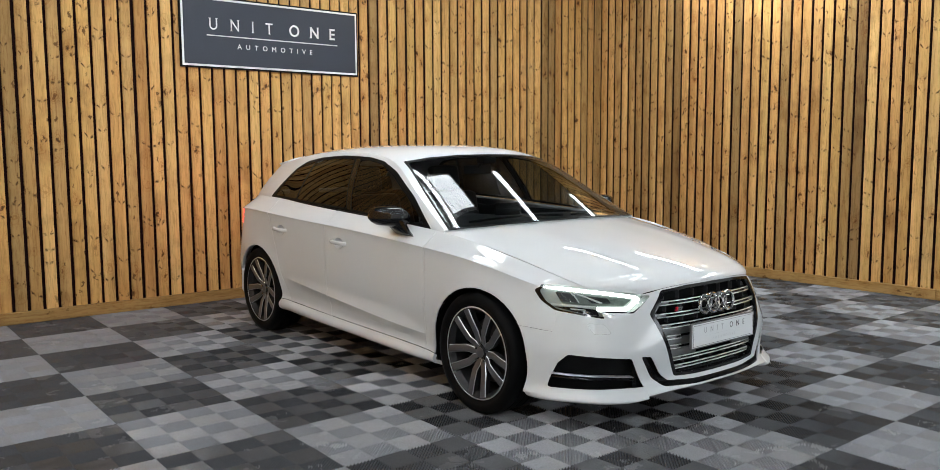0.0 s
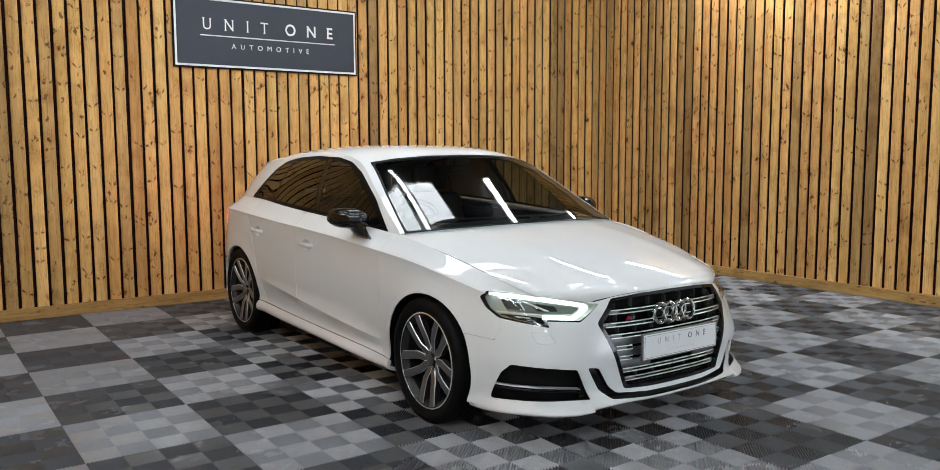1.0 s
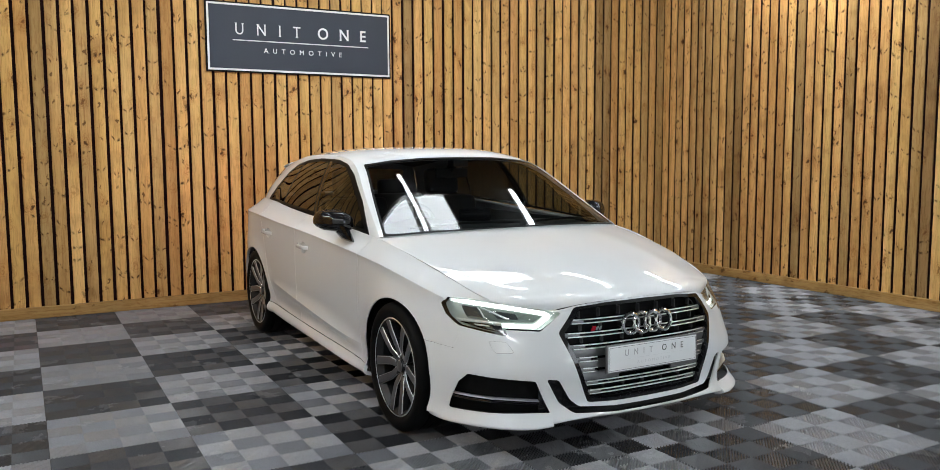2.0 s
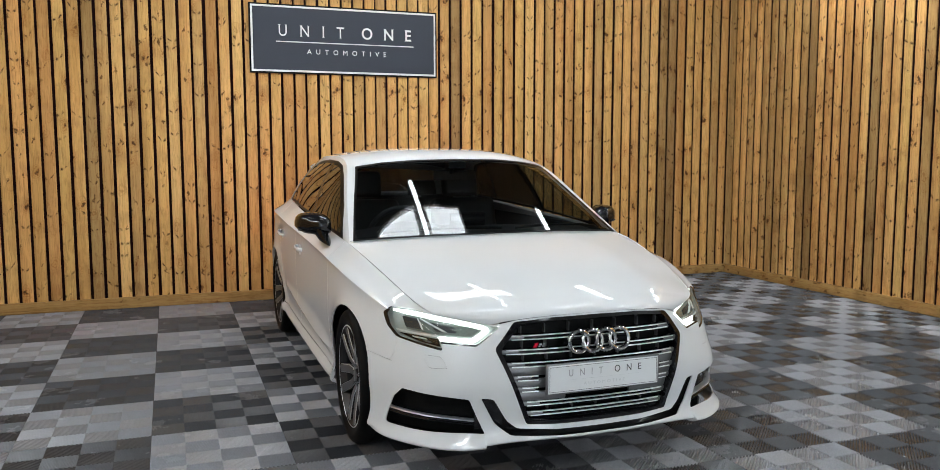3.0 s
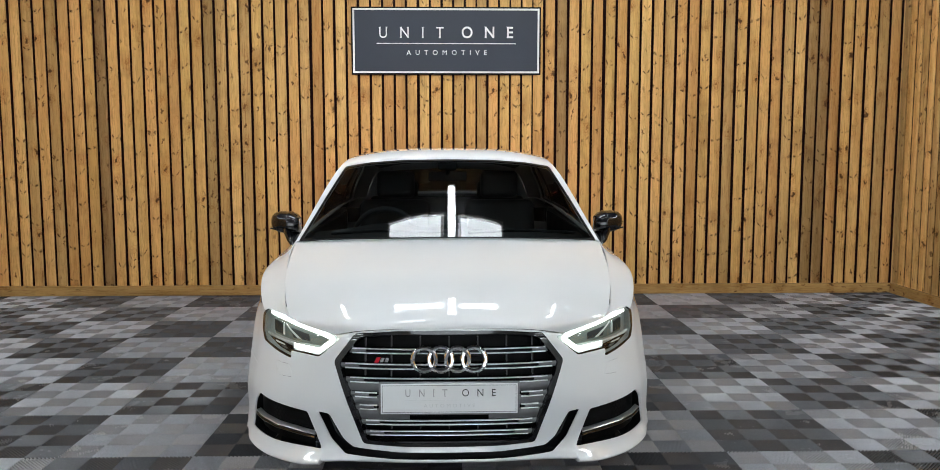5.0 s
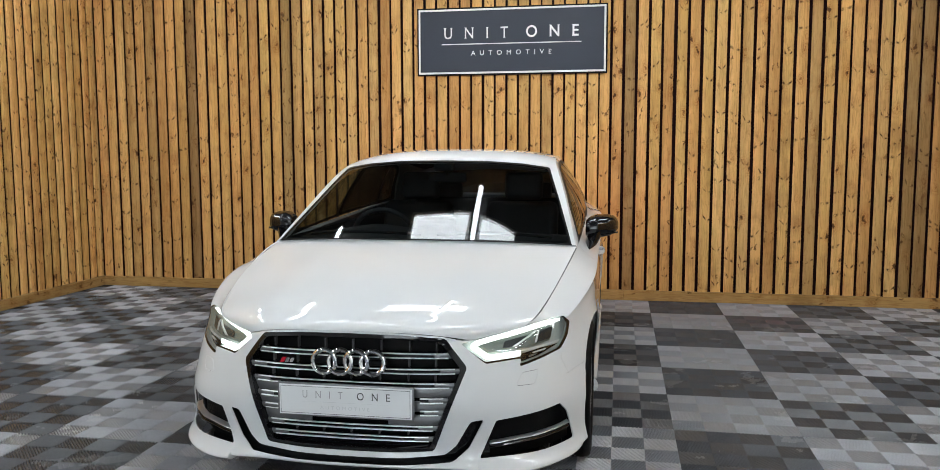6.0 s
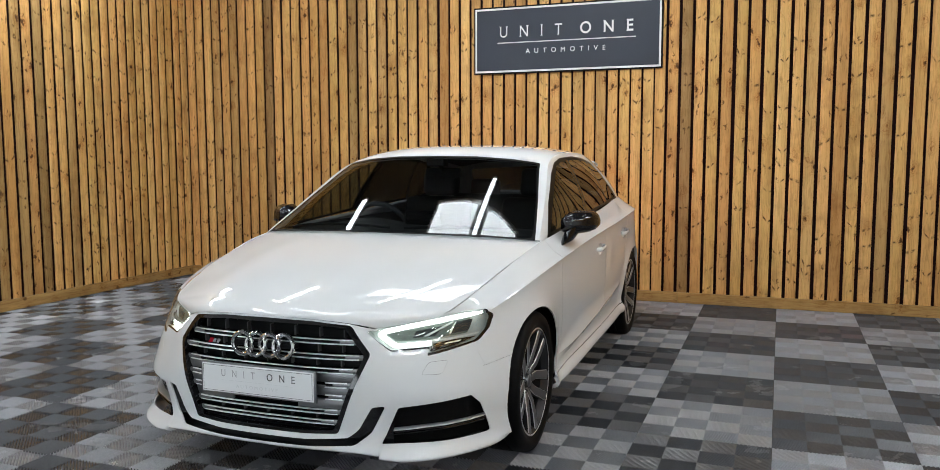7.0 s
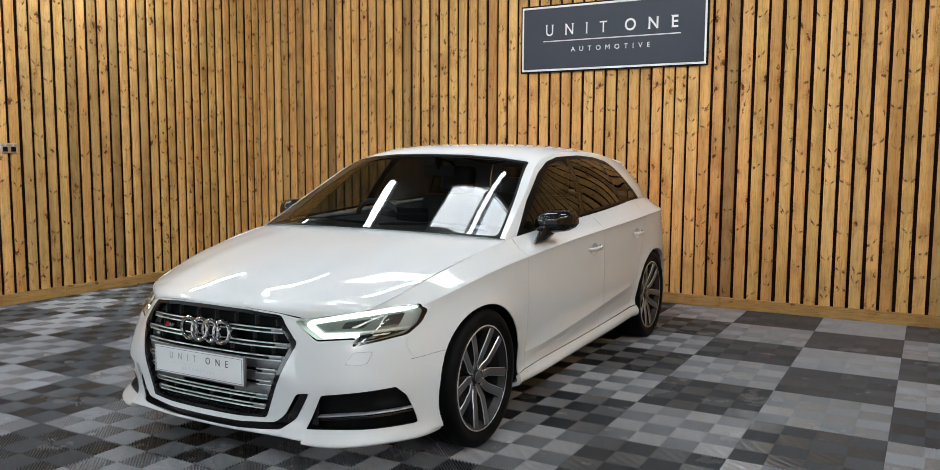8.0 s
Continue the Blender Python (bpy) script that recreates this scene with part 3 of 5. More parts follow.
car.rotation_euler.z = radians(0.3)

# stations along the flank, from the middle of the nose round the side to the middle of the tail
PLAN = [(0, -0.004), (0.20, 0.002), (0.40, 0.036), (0.555, 0.108), (0.69, 0.205), (0.785, 0.335), (0.853, 0.52), (0.882, 0.894), (0.889, 1.35),
        (0.890, 2.0), (0.887, 2.7), (0.881, 3.15), (0.873, 3.52), (0.849, 3.82), (0.785, 4.03), (0.62, 4.20), (0.30, 4.29), (0, 4.31)]
# height and inset of each character line at those stations
LINES = [
    ([0.203, 0.203, 0.200, 0.176, 0.168, 0.165, 0.168, 0.185, 0.180, 0.188, 0.197, 0.207, 0.218, 0.23, 0.24, 0.25, 0.26, 0.26],
     [0.035, 0.035, 0.030, 0.025, 0.02, 0.02, 0.02, 0.05, 0.058, 0.058, 0.058, 0.055, 0.05, 0.05, 0.06, 0.07, 0.08, 0.08]),
    ([0.214, 0.214, 0.211, 0.188, 0.182, 0.180, 0.184, 0.205, 0.196, 0.206, 0.217, 0.229, 0.238, 0.25, 0.26, 0.27, 0.28, 0.28],
     [-0.010, -0.010, -0.018, -0.036, -0.046, -0.040, -0.016, 0.0, -0.008, -0.008, -0.008, -0.004, 0.0, 0.0, 0.01, 0.02, 0.03, 0.03]),
    ([0.228, 0.228, 0.225, 0.205, 0.200, 0.198, 0.205, 0.240, 0.238, 0.254, 0.272, 0.286, 0.29, 0.29, 0.29, 0.30, 0.31, 0.31],
     [-0.008, -0.008, -0.016, -0.034, -0.044, -0.038, -0.014, 0.0, -0.014, -0.014, -0.014, -0.008, 0.0, 0.0, 0.01, 0.02, 0.03, 0.03]),
    ([0.262, 0.262, 0.258, 0.245, 0.245, 0.245, 0.255, 0.30, 0.262, 0.278, 0.294, 0.308, 0.33, 0.34, 0.34, 0.35, 0.36, 0.36],
     [0.022, 0.022, 0.024, 0.022, 0.014, 0.008, 0.0, 0.004, 0.040, 0.040, 0.040, 0.034, 0.008, 0.005, 0.01, 0.01, 0.01, 0.01]),
    ([0.40, 0.40, 0.40, 0.40, 0.40, 0.40, 0.40, 0.42, 0.40, 0.40, 0.41, 0.42, 0.43, 0.43, 0.43, 0.43, 0.43, 0.43],
     [0.006, 0.006, 0.004, -0.006, -0.014, -0.014, -0.008, 0.0, 0.012, 0.015, 0.015, 0.011, 0.002, 0.0, 0.0, 0.0, 0.0, 0.0]),
    ([0.47, 0.47, 0.47, 0.47, 0.47, 0.47, 0.48, 0.52, 0.52, 0.52, 0.53, 0.54, 0.54, 0.54, 0.54, 0.54, 0.54, 0.54],
     [0.004, 0.004, 0.006, 0.012, 0.014, 0.012, 0.006, -0.004, 0.001, 0.002, 0.002, 0.001, -0.006, -0.004, 0.0, 0.0, 0.0, 0.0]),
    ([0.58, 0.58, 0.58, 0.57, 0.57, 0.57, 0.58, 0.64, 0.65, 0.66, 0.67, 0.68, 0.69, 0.69, 0.69, 0.69, 0.69, 0.69],
     [0.034, 0.034, 0.036, 0.045, 0.044, 0.036, 0.022, -0.006, -0.002, 0.0, 0.0, -0.002, -0.008, -0.002, 0.03, 0.05, 0.06, 0.06]),
    ([0.66, 0.66, 0.655, 0.635, 0.635, 0.651, 0.682, 0.76, 0.799, 0.835, 0.86, 0.877, 0.89, 0.893, 0.882, 0.866, 0.852, 0.852],
     [0.052, 0.052, 0.054, 0.074, 0.076, 0.068, 0.052, 0.009, 0.006, 0.006, 0.006, 0.006, 0.006, 0.018, 0.068, 0.09, 0.10, 0.10]),
    ([0.684, 0.684, 0.672, 0.652, 0.655, 0.674, 0.717, 0.797, 0.835, 0.87, 0.893, 0.91, 0.923, 0.926, 0.912, 0.896, 0.882, 0.882],
     [0.060, 0.060, 0.064, 0.088, 0.090, 0.078, 0.055, 0.003, -0.002, -0.003, -0.003, -0.003, -0.002, 0.014, 0.078, 0.105, 0.115, 0.115]),
    ([0.69, 0.69, 0.676, 0.656, 0.662, 0.682, 0.728, 0.808, 0.845, 0.879, 0.902, 0.919, 0.932, 0.935, 0.922, 0.906, 0.892, 0.892],
     [0.062, 0.062, 0.066, 0.092, 0.098, 0.091, 0.071, 0.018, 0.010, 0.008, 0.008, 0.008, 0.009, 0.026, 0.090, 0.115, 0.125, 0.125]),
    ([0.700, 0.698, 0.684, 0.665, 0.676, 0.694, 0.742, 0.825, 0.868, 0.905, 0.928, 0.948, 0.962, 0.968, 0.96, 0.95, 0.94, 0.94],
     [0.064, 0.064, 0.068, 0.100, 0.118, 0.112, 0.098, 0.066, 0.052, 0.046, 0.048, 0.054, 0.062, 0.084, 0.115, 0.13, 0.13, 0.13]),
]
# the top line: hood edge in front, window line behind
EDGE = [(0, 0.062, 0.712), (0.19, 0.066, 0.709), (0.355, 0.098, 0.694), (0.44, 0.150, 0.674), (0.57, 0.245, 0.690), (0.655, 0.335, 0.714), (0.705, 0.52, 0.768),
        (0.757, 0.87, 0.851), (0.793, 1.28, 0.916), (0.798, 2.0, 0.954), (0.791, 2.7, 0.984), (0.772, 3.15, 1.008), (0.749, 3.50, 1.018), (0.727, 3.72, 1.02),
        (0.682, 3.89, 1.012), (0.55, 4.07, 1.0), (0.28, 4.16, 0.99), (0, 4.18, 0.99)]


def flank():
    """The outer skin of one side with half the nose and tail."""
    plan = np.array(PLAN)
    d = np.gradient(plan, axis=0)
    d[0], d[-1] = (1, 0), (-1, 0)
    nrm = np.stack([d[:, 1], -d[:, 0]], 1)
    nrm /= np.linalg.norm(nrm, axis=1)[:, None]
    rows = [np.c_[plan - nrm * np.array(inset)[:, None], z] for z, inset in LINES] + [np.array(EDGE)]
    rows = rows[:9] + [rows[8], rows[8]] + rows[9:]   # a crisp shoulder line
    g = np.array(rows).transpose(1, 0, 2)
    flip = np.array([-1, 1, 1])
    g = np.concatenate([g[1:2] * flip, g, g[-2:-1] * flip])   # the other half's first stations, for a smooth middle
    n = len(g)
    inv, grev = through_points(n)
    u = np.interp(np.linspace(1, n - 2, 171), range(n), grev)
    g = np.einsum("ij,jkl->ikl", basis(n, u) @ inv, g)
    m = len(rows)
    crisp = 7 / (m - 3)   # where the line runs on its own points
    g = np.einsum("ij,kjl->kil", basis(m, np.sort(np.r_[np.linspace(0, crisp, 50), np.linspace(crisp, 1, 22)[1:]])), g)
    g[0, :, 0] = g[-1, :, 0] = 0
    return g


def crease_height(y):
    return 0.345 + (y - 1.33) * 0.068


def dress(bm):
    """Wheel arch flares and the crease low on the doors."""
    co = Vector((0, 1.33, 0.345))
    fs = [f for f in bm.faces if 1.25 < f.calc_center_median().y < 3.1 and abs(f.calc_center_median().z - crease_height(f.calc_center_median().y)) < 0.05]
    geom = list({v for f in fs for v in f.verts}) + list({e for f in fs for e in f.edges}) + fs
    bmesh.ops.bisect_plane(bm, geom=geom, dist=1e-4, plane_co=co, plane_no=Vector((0, -0.068, 1)).normalized())
    for x in (0.484, 0.498):   # the sharp inner end of the splitter's wing
        fs = [f for f in bm.faces if f.calc_center_median().y < 0.4 and f.calc_center_median().z < 0.27 and 0.40 < f.calc_center_median().x < 0.58]
        geom = list({v for f in fs for v in f.verts}) + list({e for f in fs for e in f.edges}) + fs
        bmesh.ops.bisect_plane(bm, geom=geom, dist=1e-4, plane_co=Vector((x, 0, 0)), plane_no=Vector((1, 0, 0)))
    for v in bm.verts:
        x, y, z = v.co
        if y < 0.5 and z < 0.255 and 0.491 < x < 0.76:
            k = min(1.0, (0.255 - z) / 0.03) * min(1.0, (0.76 - x) / 0.2)
            v.co.y -= 0.014 * k
            v.co.z -= 0.006 * k
        if 1.30 < y < 3.0 and 0.29 < z < 0.8:
            t = z - crease_height(y)
            high = float(np.interp(y, [1.30, 1.36, 1.5, 1.75, 2.2, 2.6, 2.97, 3.0], [0.0, 0.035, 0.080, 0.095, 0.075, 0.050, 0.018, 0.0]))
            if high > 0 and -0.05 < t < high:
                v.co.x += 0.28 * high * ((1 - t / high) ** 1.5 if t >= 0 else 1 + t / 0.05)
        for ay, ra, rh in ARCHES:
            r = math.hypot((y - ay) / ra, (z - HUB_Z) / rh)
            if r < 1.35 and z > 0.2 and x > 0.6:
                v.co.x += 0.014 * max(0.0, 1 - (r - 1) / 0.30) ** 2 if r > 1 else 0.014


shell = grid_mesh(flank())
dress(shell)
half, both = {}, {}

front_only = lambda c: c.y < 0.75
side_only = lambda c: c.x > 0.55
HEADLIGHT = rounded([(0.412, 0.668), (0.58, 0.693), (0.70, 0.712), (0.772, 0.714), (0.795, 0.690), (0.790, 0.64), (0.768, 0.600), (0.70, 0.583),
                     (0.622, 0.566), (0.628, 0.594), (0.503, 0.589)], 0.010, 3)
GRILLE = rounded([(-0.06, 0.706), (0.20, 0.703), (0.358, 0.690), (0.440, 0.584), (0.326, 0.279), (0.20, 0.272), (-0.06, 0.270)], 0.014, 3)
INTAKE = rounded([(0.772, 0.403), (0.547, 0.383), (0.490, 0.246), (0.65, 0.243), (0.822, 0.240), (0.812, 0.29), (0.797, 0.362)], 0.007, 3)
CHANNEL = rounded([(0.505, 0.391), (0.452, 0.285), (0.395, 0.240), (0.20, 0.229), (-0.06, 0.228), (-0.06, 0.250), (0.20, 0.252), (0.366, 0.265), (0.405, 0.296), (0.457, 0.387)], 0.012, 3)

for ay, ra, rh in ARCHES:
    ring = [(ay + ra * math.cos(a), HUB_Z + rh * math.sin(a)) for a in np.linspace(0, 2 * math.pi, 64, endpoint=False)]
    low = ra * 0.955
    cut(shell, ring, (1, 2), side_only).free()
    cut(shell, [(ay - low, 0.1), (ay + low, 0.1), (ay + low, HUB_Z - 0.09), (ay - low, HUB_Z - 0.09)], (1, 2), side_only).free()
half["lens"] = cut(shell, HEADLIGHT, (0, 2), front_only)
grille_skin = cut(shell, GRILLE, (0, 2), front_only)
cut(shell, INTAKE, (0, 2), front_only).free()
cut(shell, CHANNEL, (0, 2), front_only).free()
half["tail_lens"] = cut(shell, rounded([(3.815, 0.805), (4.5, 0.79), (4.5, 0.915), (3.785, 0.918)], 0.012), (1, 2), lambda c: c.x > 0.42 and c.y > 3.5)
# shut lines
SEAMS = [[(0.60, 0.518), (0.50, 0.512), (0.42, 0.505), (0.385, 0.502)], [(0.396, 0.500), (0.386, 0.53), (0.378, 0.56), (0.40, 0.61)],
         [(1.305, 0.95), (1.300, 0.80), (1.305, 0.5), (1.315, 0.24)],
         [(2.40, 1.00), (2.415, 0.80), (2.41, 0.5), (2.38, 0.27)],
         [(3.33, 1.05), (3.28, 0.90), (3.22, 0.78), (3.16, 0.66), (3.10, 0.50), (3.02, 0.36), (2.97, 0.28)],
         [(1.18, 0.257), (1.35, 0.260), (2.0, 0.275), (2.7, 0.291), (3.17, 0.304)]]
for k, s in enumerate(SEAMS):
    cut(shell, strip(s, (0.0011, 0.0006, 0.0034, 0.0034, 0.0034, 0.0034)[k]), (1, 2), side_only).free()
# bowls behind the door handles
for y, z in ((2.235, 0.775), (3.075, 0.800)):
    oval = [(y + 0.062 * math.cos(a), z + 0.036 * math.sin(a)) for a in np.linspace(0, 2 * math.pi, 24, endpoint=False)]
    bowl = cut(shell, oval, (1, 2), side_only)
    bmesh.ops.triangulate(bowl, faces=bowl.faces[:])
    bmesh.ops.subdivide_edges(bowl, edges=bowl.edges[:], cuts=2, use_grid_fill=True)
    for v in bowl.verts:
        v.co.x -= 0.022 * max(0.0, 1 - ((v.co.y - y) / 0.062) ** 2 - ((v.co.z - z) / 0.036) ** 2) ** 0.7
    half["handle_bowl" if y < 2.5 else "handle_bowl_rear"] = bowl
# washer flap in the bumper
flap = rounded([(0.692, 0.547), (0.632, 0.545), (0.612, 0.500), (0.680, 0.497)], 0.012)
inner = [(0.652 + (x - 0.652) * 0.975, 0.522 + (z - 0.522) * 0.965) for x, z in flap]
half["washer_flap"] = cut(shell, inner, (0, 2), front_only)
cut(shell, flap, (0, 2), front_only).free()

names = {}
for group in islands(shell):
    area = sum(f.calc_area() for f in group)
    if area < 4e-4:
        continue
    c = sum((f.calc_center_median() * f.calc_area() for f in group), Vector()) / area
    if c.z < 0.285 and 1.0 < c.y < 3.3:
        key = "side_skirt"
    elif c.y < 0.42:
        key = "front_bumper"
    elif c.y < 1.3:
        key = "fender"
    elif c.y < 2.4:
        key = "front_door"
    elif c.y < 3.2:
        key = "rear_door"
    else:
        key = "rear_body"
    if key in names:
        joined(names[key], copy_faces(group))
    else:
        names[key] = copy_faces(group)
for key, bm in names.items():
    (both if key in ("front_bumper", "rear_body") else half)[key] = bm
shell.free()


# hood
def hood():
    nu, nv = 49, 37
    u, v = np.linspace(0, 1, nu), np.linspace(0, 1, nv)
    centre = curve([(0, 0.060, 0.713), (0, 0.085, 0.740), (0, 0.20, 0.790), (0, 0.45, 0.852), (0, 0.80, 0.911), (0, 1.12, 0.950)], u)
    edge = curve([EDGE[3], (0.57, 0.245, 0.691), (0.652, 0.335, 0.716), (0.703, 0.52, 0.769), (0.755, 0.87, 0.852), (0.791, 1.28, 0.917)], u)
    g = np.zeros((nu, nv, 3))
    for i in range(nu):
        p = 4.0 - 1.6 * min(1, u[i] / 0.3)
        f = v ** p
        g[i, :, 0] = edge[i, 0] * v
        g[i, :, 1] = centre[i, 1] + (edge[i, 1] - centre[i, 1]) * f
        g[i, :, 2] = centre[i, 2] + (edge[i, 2] - centre[i, 2]) * f
        # the soft fold that runs from the screen to the grille's corner
        fold = 0.62 - 0.10 * u[i]
        g[i, :, 2] += 0.005 * math.sin(math.pi * min(1, u[i] * 1.02)) * np.exp(-((v - fold) / 0.13) ** 2)
    return grid_mesh(g)


bm = hood()
for v in bm.verts:   # a narrow gap to the wings
    v.co.x *= 0.9972
both["hood"] = bm

# roof, pillars and glass
RAIL = [(0.782, 1.24, 0.922), (0.735, 1.50, 1.060), (0.680, 1.76, 1.205), (0.635, 1.98, 1.300), (0.610, 2.28, 1.345), (0.598, 2.7, 1.355), (0.584, 3.1, 1.338), (0.570, 3.42, 1.300), (0.550, 3.66, 1.272)]
SPINE = [(0, 1.06, 0.955), (0, 1.38, 1.125), (0, 1.66, 1.270), (0, 1.90, 1.363), (0, 2.26, 1.400), (0, 2.7, 1.404), (0, 3.12, 1.388), (0, 3.48, 1.355), (0, 3.76, 1.318)]
BELT = [(0.792, 1.24, 0.912), (0.797, 1.60, 0.938), (0.797, 1.95, 0.960), (0.795, 2.3, 0.977), (0.788, 2.65, 0.991), (0.775, 3.0, 1.003), (0.757, 3.35, 1.014), (0.739, 3.63, 1.021), (0.684, 3.87, 1.014)]


def canopy():
    nu, nv = 81, 41
    u, v = np.linspace(0, 1, nu), np.linspace(0, 1, nv)
    r, s = curve(RAIL, u), curve(SPINE, u)
    g = np.zeros((nu, nv, 3))
    for i in range(nu):
        g[i, :, 0] = r[i, 0] * v
        soft = 2.6 + 0.4 * max(0.0, min(1.0, (u[i] - 0.30) / 0.15))
        g[i, :, 1] = s[i, 1] + (r[i, 1] - s[i, 1]) * v ** soft
        g[i, :, 2] = s[i, 2] + (r[i, 2] - s[i, 2]) * v ** soft
    return grid_mesh(g)


def greenhouse_side():
    nu, nv = 81, 21
    u, v = np.linspace(0, 1, nu), np.linspace(0, 1, nv)
    r, b = curve(RAIL, u), curve(BELT, u)
    g = b[:, None] * (1 - v)[None, :, None] + r[:, None] * v[None, :, None]
    g[:, :, 0] += 0.022 * (4 * v * (1 - v))[None, :] * np.minimum(1, (r[:, 2] - b[:, 2]) / 0.3)[:, None]
    return grid_mesh(g)


top = canopy()
screen = rounded([(-0.06, 0.90), (0.775, 0.90), (0.755, 0.948), (0.684, 1.115), (0.602, 1.294), (0.45, 1.318), (0.25, 1.333), (-0.06, 1.337)], 0.012, 3)
glass_all = cut(top, screen, (0, 2), lambda c: c.y < 2.1)
inset = [(-0.06, 0.959), (0.35, 0.956), (0.55, 0.947), (0.738, 0.932), (0.746, 0.942), (0.674, 1.114), (0.594, 1.284), (0.45, 1.308), (0.25, 1.323), (-0.06, 1.327)]
both["windscreen"] = cut(glass_all, rounded(inset, 0.015, 3), (0, 2))
both["screen_surround"] = glass_all
both["roof"] = top

flankglass = greenhouse_side()
DLO = rounded([(1.345, 0.917), (1.75, 0.940), (2.3, 0.970), (2.85, 0.996), (3.48, 1.021), (3.44, 1.055), (3.24, 1.236), (3.12, 1.290), (2.90, 1.318), (2.6, 1.332), (2.25, 1.322), (2.06, 1.296), (1.87, 1.234), (1.60, 1.090)], 0.03, 4)
trim = cut(flankglass, DLO, (1, 2))
both_sides = {"front_window": [(1.43, 0.946), (1.75, 0.960), (2.222, 0.990), (2.345, 1.297), (2.24, 1.300), (2.07, 1.277), (1.89, 1.208), (1.66, 1.085)],
              "rear_window": [(2.295, 0.994), (2.85, 1.014), (3.025, 1.021), (2.950, 1.292), (2.6, 1.311), (2.425, 1.304)],
              "quarter_window": [(3.045, 1.023), (3.405, 1.034), (3.225, 1.222), (3.11, 1.272), (2.975, 1.288)]}
for key, outline in both_sides.items():
    half[key] = cut(trim, rounded(outline, 0.018, 3), (1, 2))
half["pillar_plate"] = cut(trim, [(2.236, 0.985), (2.283, 0.987), (2.410, 1.311), (2.356, 1.309)], (1, 2))
half["window_trim"] = trim
half["pillar"] = flankglass


def hatch():
    nu, nv = 25, 25
    u, v = np.linspace(0, 1, nu), np.linspace(0, 1, nv)
    g = np.zeros((nu, nv, 3))
    a, b = np.array(curve([SPINE[-1], (0, 3.90, 1.20), (0, 4.05, 1.09), (0, 4.18, 0.992)], u)), np.array(curve([RAIL[-1], (0.60, 3.745, 1.19), (0.645, 3.815, 1.10), BELT[-1]], u))
    for i in range(nu):
        g[i, :, 0] = b[i, 0] * v
        g[i, :, 1:] = a[i, 1:] + (b[i, 1:] - a[i, 1:]) * (v ** 2.2)[:, None]
    return grid_mesh(g)


tailgate = hatch()
both["rear_screen"] = cut(tailgate, rounded([(-0.06, 1.04), (0.54, 1.045), (0.50, 1.24), (-0.06, 1.27)], 0.03), (0, 2))
both["tailgate"] = tailgate

# spoiler over the rear screen
nu = np.linspace(0, 1, 21)
g = np.zeros((21, 4, 3))
for i, t in enumerate(nu):
    x = 0.565 * t
    y, z = 3.76 - 0.10 * t ** 2.8, 1.318 - 0.046 * t ** 3
    g[i] = [(x, y - 0.10, z + 0.020), (x, y - 0.03, z + 0.010), (x, y + 0.055, z - 0.004), (x, y + 0.03, z - 0.026)]
both["spoiler"] = grid_mesh(g, (0, 3.6, 1.2))

LOOK = {"front_bumper": (PAINT, 0.006), "rear_body": (PAINT, 0.02), "hood": (PAINT, 0.018), "roof": (PAINT, 0.02), "tailgate": (PAINT, 0.02), "spoiler": (PAINT, 0.012), "windscreen": (WINDSCREEN, 0),
        "screen_surround": (WINDOW_TRIM, 0.004), "rear_screen": (PRIVACY, 0), "fender": (PAINT, 0.006), "front_door": (PAINT, 0.02), "rear_door": (PAINT, 0.02), "side_skirt": (PAINT, 0.02),
        "pillar": (PAINT, 0.02), "window_trim": (WINDOW_TRIM, 0.006), "pillar_plate": (PILLAR_BLACK, 0.008), "front_window": (PRIVACY_FRONT, 0), "rear_window": (PRIVACY, 0), "quarter_window": (PRIVACY, 0),
        "lens": (LENS, 0), "tail_lens": (TAIL, 0.003), "washer_flap": (PAINT, 0.004), "handle_bowl": (PAINT, 0), "handle_bowl_rear": (PAINT, 0)}
TOLD = {"windscreen": "clear windscreen", "rear_screen": "dark tinted rear screen", "front_window": "tinted glass", "rear_window": "dark privacy glass", "quarter_window": "dark privacy glass",
        "window_trim": "gloss black window surround", "pillar_plate": "gloss black pillar between the door windows", "tail_lens": "glowing red tail lamp", "screen_surround": "black glazing edge"}
# unseen black shell behind each tail lamp, added to keep its glow out of the cabin
shield = half["tail_lens"].copy()
for v in shield.verts:
    v.co -= v.normal * 0.02
for b in (shield, mirrored(shield)):
    part("tail_glow_shield", b, MATT_BLACK, car, thick=0.01)
made = {}
for key, bm in both.items():
    m, thick = LOOK[key]
    made[key] = [part(key, whole(bm), m, car, TOLD.get(key, ""), 28, thick)]
    bm.free()
for key, bm in half.items():
    m, thick = LOOK[key]
    other = mirrored(bm)
    if key == "lens":
        lens_halves = (bm, other)
        continue
    made[key] = [part(key.replace("_rear", ""), b, m, car, TOLD.get(key, ""), 19, thick) for b in (bm, other)]


